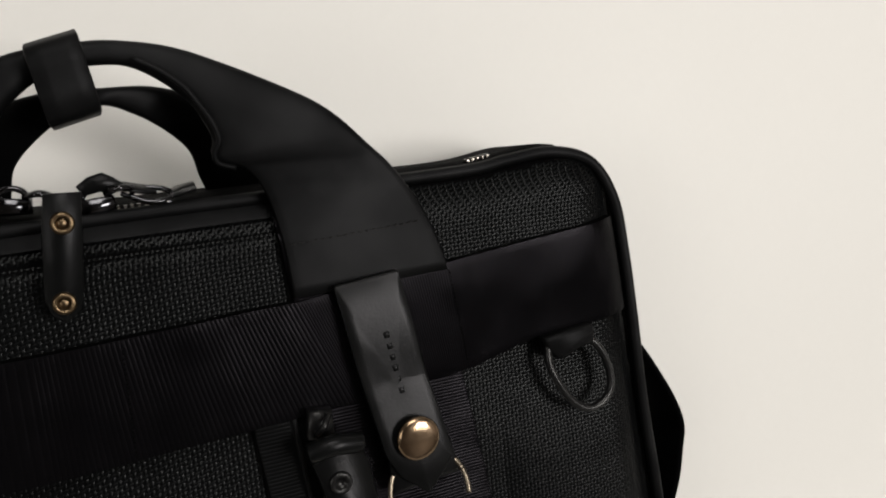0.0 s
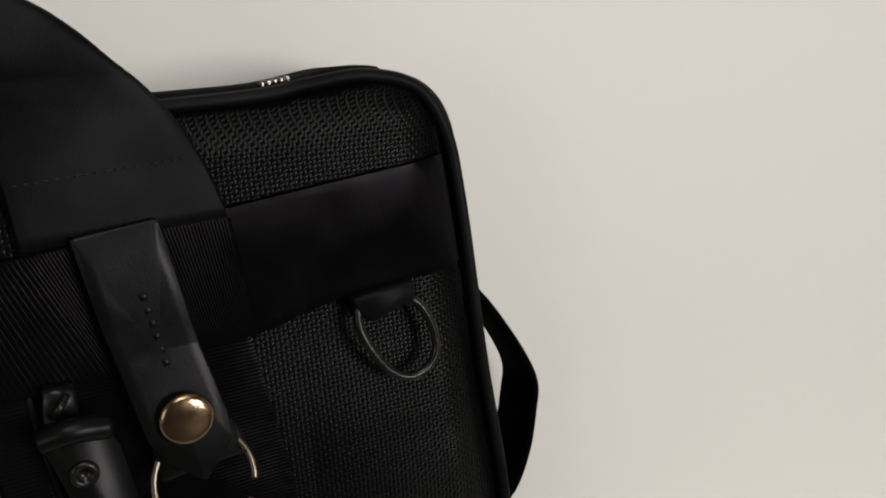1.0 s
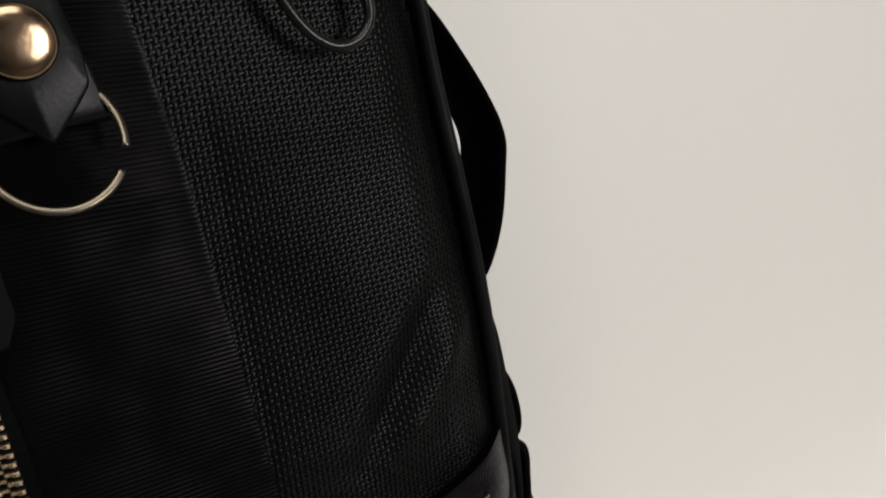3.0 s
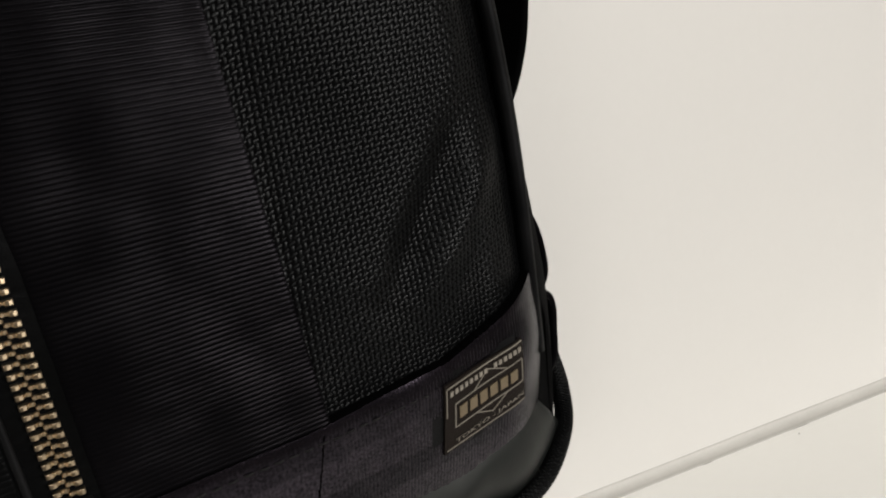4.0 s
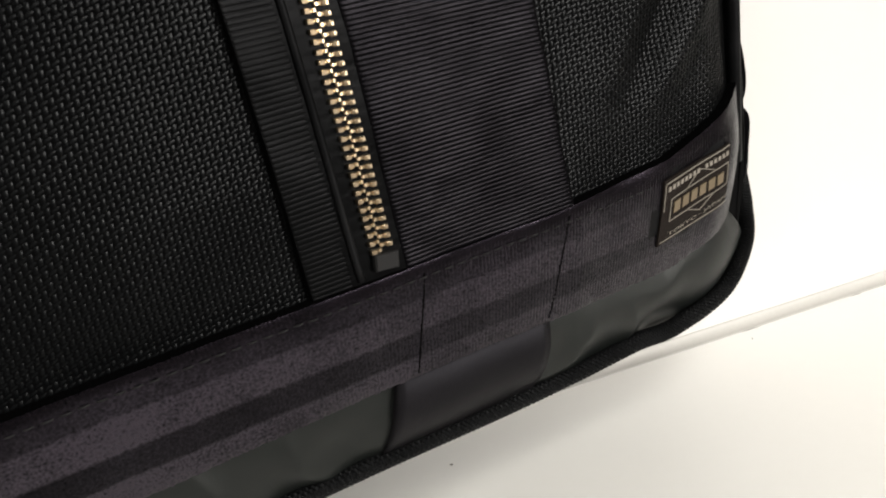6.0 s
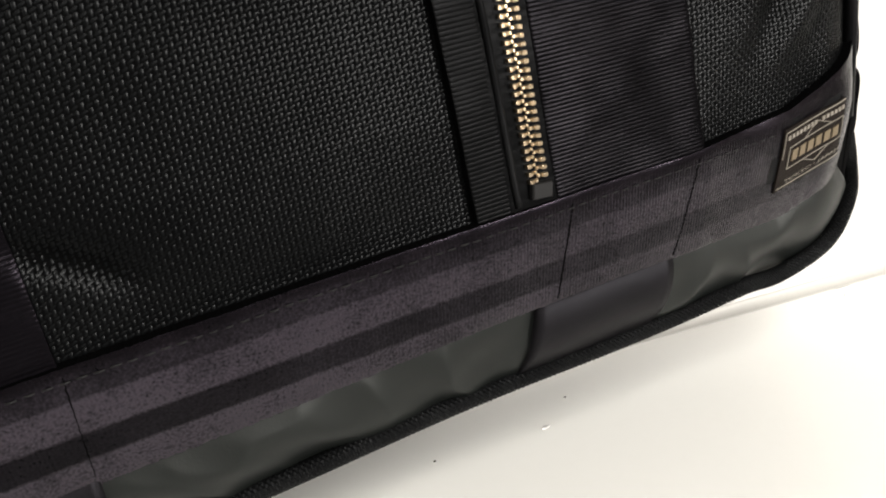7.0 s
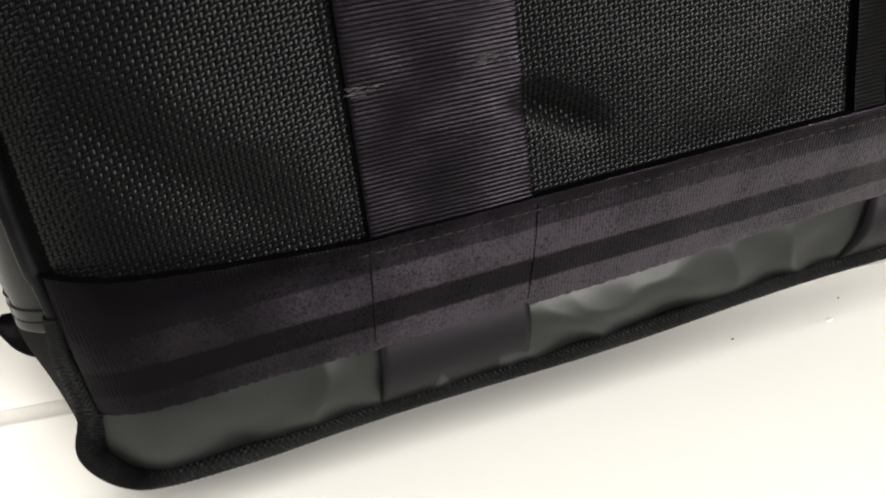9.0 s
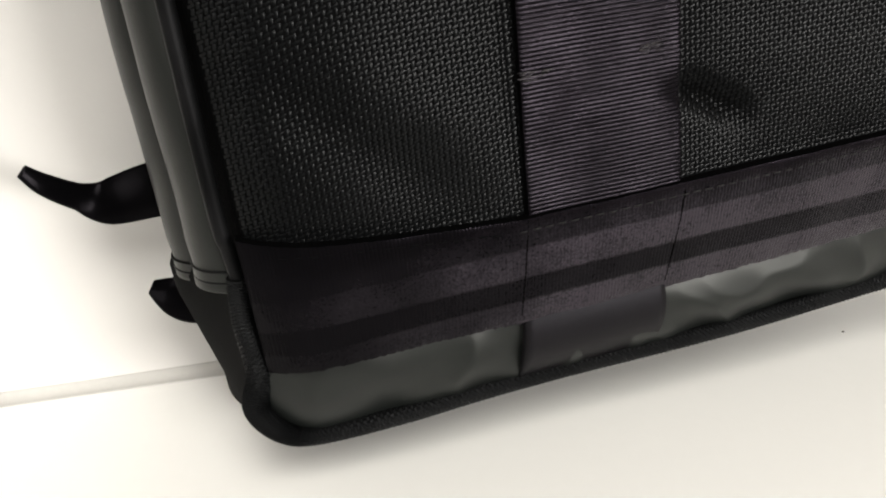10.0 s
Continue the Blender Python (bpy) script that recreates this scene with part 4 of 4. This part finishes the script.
def slider(x, y, z, turn):
    m = Matrix.Translation((x, y, z)) @ Matrix.Rotation(radians(turn), 4, "Y")
    parts = [plate([(-0.006, -0.003), (0.006, -0.0022), (0.006, 0.0022), (-0.006, 0.003)], -0.003, 0.003, 0.001),
             tube([(-0.004, 0, 0.0028), (-0.001, 0, 0.0055), (0.003, 0, 0.0050), (0.005, 0, 0.0026)], 0.0010, 14, 8),
             tube([(0.004, -0.001, 0.003), (0.008, -0.004, 0.004), (0.012, -0.001, 0.003), (0.008, 0.003, 0.004)], 0.0010, 30, 8, closed=True)]
    v, f = joined(parts)
    v = [tuple(m @ Vector(p)) for p in v]
    hang("zip_slider", mesh_of("zip_slider", v, f, BLACK_NICKEL), bag, "glossy black zip slider with a wire loop")


slider(-0.005, 0.012, 0.2432, -8)
slider(-0.029, 0.014, 0.2460, 6)
v, f = plate([(-0.0100, 0.2500), (-0.0062, 0.2526), (-0.0018, 0.2536), (0.0012, 0.2518), (0.0046, 0.2490), (0.0020, 0.2472), (-0.0030, 0.2476), (-0.0080, 0.2468)], 0.0105, 0.0150, 0.0009)
flap = hang("leather_puller", mesh_of("leather_puller", v, f, LEATHER), bag, "folded black leather puller standing on the top zip")
v, f = strap([(-0.0010, 0.0120, 0.2490), (0.0040, 0.0125, 0.2484), (0.0090, 0.0140, 0.2470), (0.0130, 0.0160, 0.2462)], (0, 1, 0.4), [0.007, 0.006, 0.006, 0.005], 0.0016, 24)
hang("fold", mesh_of("fold", v, f, LEATHER), flap)
ring = [(0.0122 + 0.0062 * math.cos(a), 0.0125 + 0.0030 * math.sin(a), 0.2448 - 0.10 * 0.0062 * math.cos(a) + 0.0022 * math.sin(a)) for a in np.linspace(0, 2 * np.pi, 12, endpoint=False)]
v, f = joined([tube(ring, 0.0009, 60, 8, closed=True), tube([(0.0030, 0.0120, 0.2462), (0.0062, 0.0105, 0.2448), (0.0095, 0.0100, 0.2434), (0.0140, 0.0100, 0.2424), (0.0180, 0.0105, 0.2420)], 0.0008, 30, 8)])
hang("puller_ring", mesh_of("puller_ring", v, f, BLACK_NICKEL), bag, "glossy black wire ring of the top zip puller")
v, f = strap([(0.0175, 0.0150, 0.2440), (0.0215, 0.0150, 0.2450), (0.0262, 0.0150, 0.2460)], (0, 1, 0.3), [0.006, 0.0065, 0.006], [0.0024, 0.0028, 0.0022], 20)
hang("zip_slider", mesh_of("zip_slider", v, f, GUNMETAL), bag, "black enamelled zip slider")
TEETH_TOP = []
for k in range(96):
    x = -0.06 + 0.0021 * k
    if not (-0.004 < x < 0.012 or 0.126 < x < 0.137):
        continue
    z = float(np.interp(x, [-0.06, 0.05, 0.12, 0.15, 0.19], [0.2420, 0.2410, 0.2420, 0.2458, 0.2460]))
    y = 0.0105 if x < 0.05 else 0.0165
    TEETH_TOP.append(plate([(x, z - 0.0006), (x + 0.0012, z - 0.0006), (x + 0.0012, z + 0.0010), (x, z + 0.0010)], y, y + 0.004, 0.0003))
v, f = joined(TEETH_TOP)
hang("zip_teeth", mesh_of("zip_teeth", v, f, BRIGHT_TEETH, False), bag, "fine metal teeth of the top zip", kind="stuff")

# ---- side handle, sides and straps ----
v, f = strap([(0.202, 0.038, 0.158), (0.210, 0.038, 0.147), (0.2225, 0.039, 0.126), (0.2285, 0.040, 0.111), (0.2272, 0.040, 0.099), (0.2225, 0.039, 0.082), (0.2140, 0.038, 0.067), (0.203, 0.038, 0.060)], (0.04, 1, 0), 0.030, 0.0030, 60)
hang("side_handle", mesh_of("side_handle", v, f, UNDERCLOTH), bag, "black webbing loop on the side")
v, f = strap([(0.202, 0.028, 0.040), (0.2115, 0.028, 0.034), (0.2170, 0.029, 0.022), (0.2165, 0.029, 0.009), (0.206, 0.03, 0.004)], (0.1, 1, 0), 0.020, 0.003, 40)
hang("side_tab", mesh_of("side_tab", v, f, WEBBING), bag, "folded webbing tab on the side")
v, f = strap([(0.204, 0.028, 0.006), (0.2175, 0.028, 0.003), (0.2190, 0.029, -0.010), (0.2160, 0.029, -0.022), (0.202, 0.03, -0.027)], (0.1, 1, 0), 0.018, 0.003, 40)
hang("side_tab", mesh_of("side_tab", v, f, WEBBING), bag, "folded webbing tab on the side")


def side_roll(cx, cy, rx, ry, z0, z1):
    rings = []
    zs = np.r_[z0, z0 + 0.0008, np.linspace(z0 + 0.002, z1, 40)]
    for k, z in enumerate(zs):
        s = 0.93 if k == 0 else 1.0
        s *= 1 - 0.03 * math.exp(-((z - z0 - 0.004) / 0.0012) ** 2) - 0.03 * math.exp(-((z - z0 - 0.008) / 0.0012) ** 2)
        ang = np.linspace(0, 2 * np.pi, 32, endpoint=False)
        wob = 0.0008 * noise.noise((cy * 50, z * 30, 2))
        rings.append(np.c_[cx + wob + rx * s * np.cos(ang), cy + ry * s * np.sin(ang), np.full_like(ang, z)])
    v, f = sweep(rings)
    roll = hang("side_roll", mesh_of("side_roll", v, f, COATED), bag, "rolled coated panel down the side with a stitched hem")
    for dz in (0.0035, 0.0070):
        pts = [(cx + rx * 0.985 * math.cos(a), cy + ry * 0.985 * math.sin(a), z0 + dz) for a in np.linspace(0, 2 * np.pi, 24, endpoint=False)]
        v, f = tube(pts, 0.00042, 72, 6, closed=True)
        hang("hem_stitch", mesh_of("hem_stitch", v, f, NYLON), roll, "black stitched hem line")


side_roll(-0.1975, 0.030, 0.0160, 0.0150, -0.0095, 0.225)
side_roll(-0.2035, 0.060, 0.0180, 0.0160, -0.0170, 0.225)
v, f = strap([(-0.205, 0.092, 0.004), (-0.226, 0.094, 0.003), (-0.241, 0.096, 0.0015), (-0.250, 0.094, 0.006), (-0.258, 0.088, 0.014), (-0.263, 0.086, 0.0205)],
             [(0, 0.15, 1), (0, 0.15, 1), (0.2, 0.2, 1), (0.35, 0.5, 0.8), (0.5, 0.5, 0.7), (0.5, 0.4, 0.8)], [0.020, 0.020, 0.017, 0.010, 0.008, 0.005], 0.0022, 50)
hang("shoulder_strap", mesh_of("shoulder_strap", v, f, WEBBING), bag, "loose black webbing strap curling out at the side")
v, f = strap([(-0.205, 0.088, -0.044), (-0.2225, 0.09, -0.041), (-0.2300, 0.092, -0.0365), (-0.2350, 0.094, -0.0335)], [(0.3, 0.2, 1), (0.3, 0.2, 1), (0.4, 0.3, 1), (0.6, 0.3, 0.7)], [0.018, 0.017, 0.013, 0.006], 0.0025, 30)
hang("strap_tip", mesh_of("strap_tip", v, f, WEBBING), bag, "short black strap tip at the side")


def roll_wear():
    """Coating rubbed off in pale flecks at the lower edge of the nearer roll."""
    pieces = []
    for k in range(15):
        a = radians(-62 + 26 * random.random())
        z = -0.0085 + 0.0125 * (k / 14) ** 1.2
        x, y = -0.1975 + 0.0161 * math.cos(a), 0.030 + 0.0151 * math.sin(a)
        h = 0.0004 + 0.0006 * random.random()
        pieces.append(tube([(x - 0.0003, y, z), (x, y - 0.00012, z + h / 2), (x + 0.0002, y, z + h)], 0.00022 + 0.00012 * random.random(), 6, 5))
    v, f = joined(pieces)
    hang("worn_flecks", mesh_of("worn_flecks", v, f, WORN_COATING), bag, "pale worn flecks on the coated edge", "stuff")


roll_wear()

# ---- specks on floor and wall ----
def fleck(name, place, r, mat, label, up=(0, 0, 1)):
    m = look(place, Vector(place) + Vector(up))
    out = []
    for k in range(7):
        a = 2 * math.pi * k / 7
        q = r * (0.7 + 0.5 * random.random())
        out.append((q * math.cos(a) * 1.5, q * math.sin(a) * 0.8))
    v, f = plate(out, -0.0005, 0.0, 0.0002)
    v = [tuple(Matrix.Rotation(radians(-90), 4, "X") @ Vector(p)) for p in v]
    ob = new(name, mesh_of(name, v, f, mat, False))
    ob.matrix_world = Matrix.Translation(place)
    tagged(ob, label, "speck", "specks on the shelf")


fleck("paint_flake", (0.0825, 0.037, 0.0001), 0.0012, PAINT, "small white paint flake on the shelf")
fleck("dirt_speck", (0.1000, 0.0505, 0.0001), 0.0004, GRIME, "tiny dark dirt speck on the shelf")
fleck("dirt_speck", (0.0375, 0.0415, 0.0001), 0.0004, GRIME, "tiny dark dirt speck on the shelf")
fleck("paint_flake", (0.216, 0.0665, 0.0001), 0.0022, PAINT, "small white paint flake by the wall joint")


for x, y, r in ((0.255, 0.0490, 0.0002), (0.3035, 0.0110, 0.0003), (0.377, 0.0380, 0.00025)):
    fleck("dirt_speck", (x, y, 0.0001), r, GRIME, "tiny dark dirt speck on the shelf")


def scuff(name, x0, x1, z):
    """A little tuft of pulled threads."""
    pieces = []
    for k in range(22):
        a = x0 + (x1 - x0) * random.random() * 0.7
        b = a + (x1 - x0) * (0.10 + 0.22 * random.random())
        za = z + 0.0026 * (random.random() - 0.5)
        zb = za + 0.0010 * (random.random() - 0.3)
        pts = [(a, front(a, za) - 0.0022, za), ((a + b) / 2, front(a, za) - 0.0030 - 0.0004 * random.random(), (za + zb) / 2 + 0.0003), (b, front(b, zb) - 0.0022, zb)]
        pieces.append(tube(pts, 0.00011, 8, 5))
    v, f = joined(pieces)
    hang(name, mesh_of(name, v, f, PALE_THREAD), vl, "pale tuft of pulled threads", "stuff")


scuff("loose_threads", -0.1175, -0.1065, 0.0400)
scuff("loose_threads", -0.0815, -0.0735, 0.0415)


def joint_mark(x, length):
    pts = [(x - length / 2, wall_y(x - length / 2) - 0.0052, 0.0), (x, wall_y(x) - 0.0050, 0.0001), (x + length / 2, wall_y(x + length / 2) - 0.0053, 0.0)]
    v, f = tube(pts, 0.00011, 14, 6)
    tagged(new("dark_crack", mesh_of("dark_crack", v, f, GRIME)), "hairline dark crack along the wall joint", "crack", "cracks along the joint")


for x, length in ((0.262, 0.009), (0.325, 0.005), (0.384, 0.010)):
    joint_mark(x, length)


# ---- weave of the front ----
def weave():
    """Plain weave: upright floats and lower cross floats in a chequer, each a small domed pad on the cloth."""
    px, pz = 0.00158, 0.00145
    pad = np.array([(a, b, (1.0 if abs(a) < 0.5 else 0.3) * (1.0 if abs(b) < 0.8 else 0.35)) for b in (-1, -0.45, 0.45, 1) for a in (-1, 0, 1)])
    quads = np.array(grid_faces(4, 3))
    vs, fs = [], []
    k = 0
    for r in range(int(0.248 / pz)):
        z = -0.002 + r * pz
        l, rr = face_span(min(z, 0.2455))
        skip = [(-0.1165, -0.0695) if z < 0.12 else (-0.114, -0.062), (R_LEFT(np.clip((z + .001) / 0.2385, 0, 1))[0] + 0.001, R_RIGHT(np.clip((z + .001) / 0.2385, 0, 1))[0] - 0.001)]
        if z < 0.166:
            skip.append((zip_x(z) - 0.020, zip_x(z) + 0.02))
        x = l + 0.002
        c = 0
        while x < rr - 0.002:
            x = l + 0.002 + c * px
            c += 1
            if 0.1662 <= z <= 0.2005 and x <= 0.10:
                continue
            if any(a < x < b for a, b in skip) or z > top_line(x) - (0.0052 if x < 0.052 else 0.003):
                continue
            zt = float(np.interp(x, [-0.199, -0.179, -0.157, -0.12, 0.12, 0.165, 0.181, 0.205], [0.010, 0.006, 0.003, 0.0, 0.001, 0.004, 0.009, 0.019]))
            if z < zt - 0.002:
                continue
            if x > 0.10 and float(np.interp(x, [0.1, 0.142, 0.18], [0.168, 0.1755, 0.178])) < z < float(np.interp(x, [0.1, 0.142, 0.18], [0.207, 0.211, 0.2145])):
                continue
            upright = (r + c) % 2 == 0
            sx, sz, hh = (0.00046, 0.00084, 0.00028) if upright else (0.00082, 0.00040, 0.00017)
            y = front(x, z)
            gx = (front(x + 0.0008, z) - front(x - 0.0008, z)) / 0.0016
            gz = (front(x, z + 0.0008) - front(x, z - 0.0008)) / 0.0016
            j = 0.00006 * math.sin(k * 12.9898)
            slant = 0.18 if upright else 0.35
            dx = pad[:, 0] * sx + pad[:, 1] * sz * slant * (0.5 if upright else 0) + j
            dz = pad[:, 1] * sz + pad[:, 0] * sx * (0 if upright else slant)
            vs.append(np.c_[x + dx, y + gx * dx + gz * dz - hh * pad[:, 2] + 0.00005, z + dz])
            fs.append(quads + 12 * k)
            k += 1
    v, f = np.concatenate(vs), np.concatenate(fs)
    me = bpy.data.meshes.new("weave")
    me.vertices.add(len(v))
    me.vertices.foreach_set("co", v.astype(np.float32).ravel())
    me.loops.add(f.size)
    me.loops.foreach_set("vertex_index", f.astype(np.int32).ravel())
    me.polygons.add(len(f))
    me.polygons.foreach_set("loop_start", np.arange(0, f.size, 4, dtype=np.int32))
    me.update(calc_edges=True)
    me.shade_smooth()
    me.materials.append(WEAVE)
    hang("weave", me, panel, "coarse basket weave of black nylon threads", "stuff")


weave()
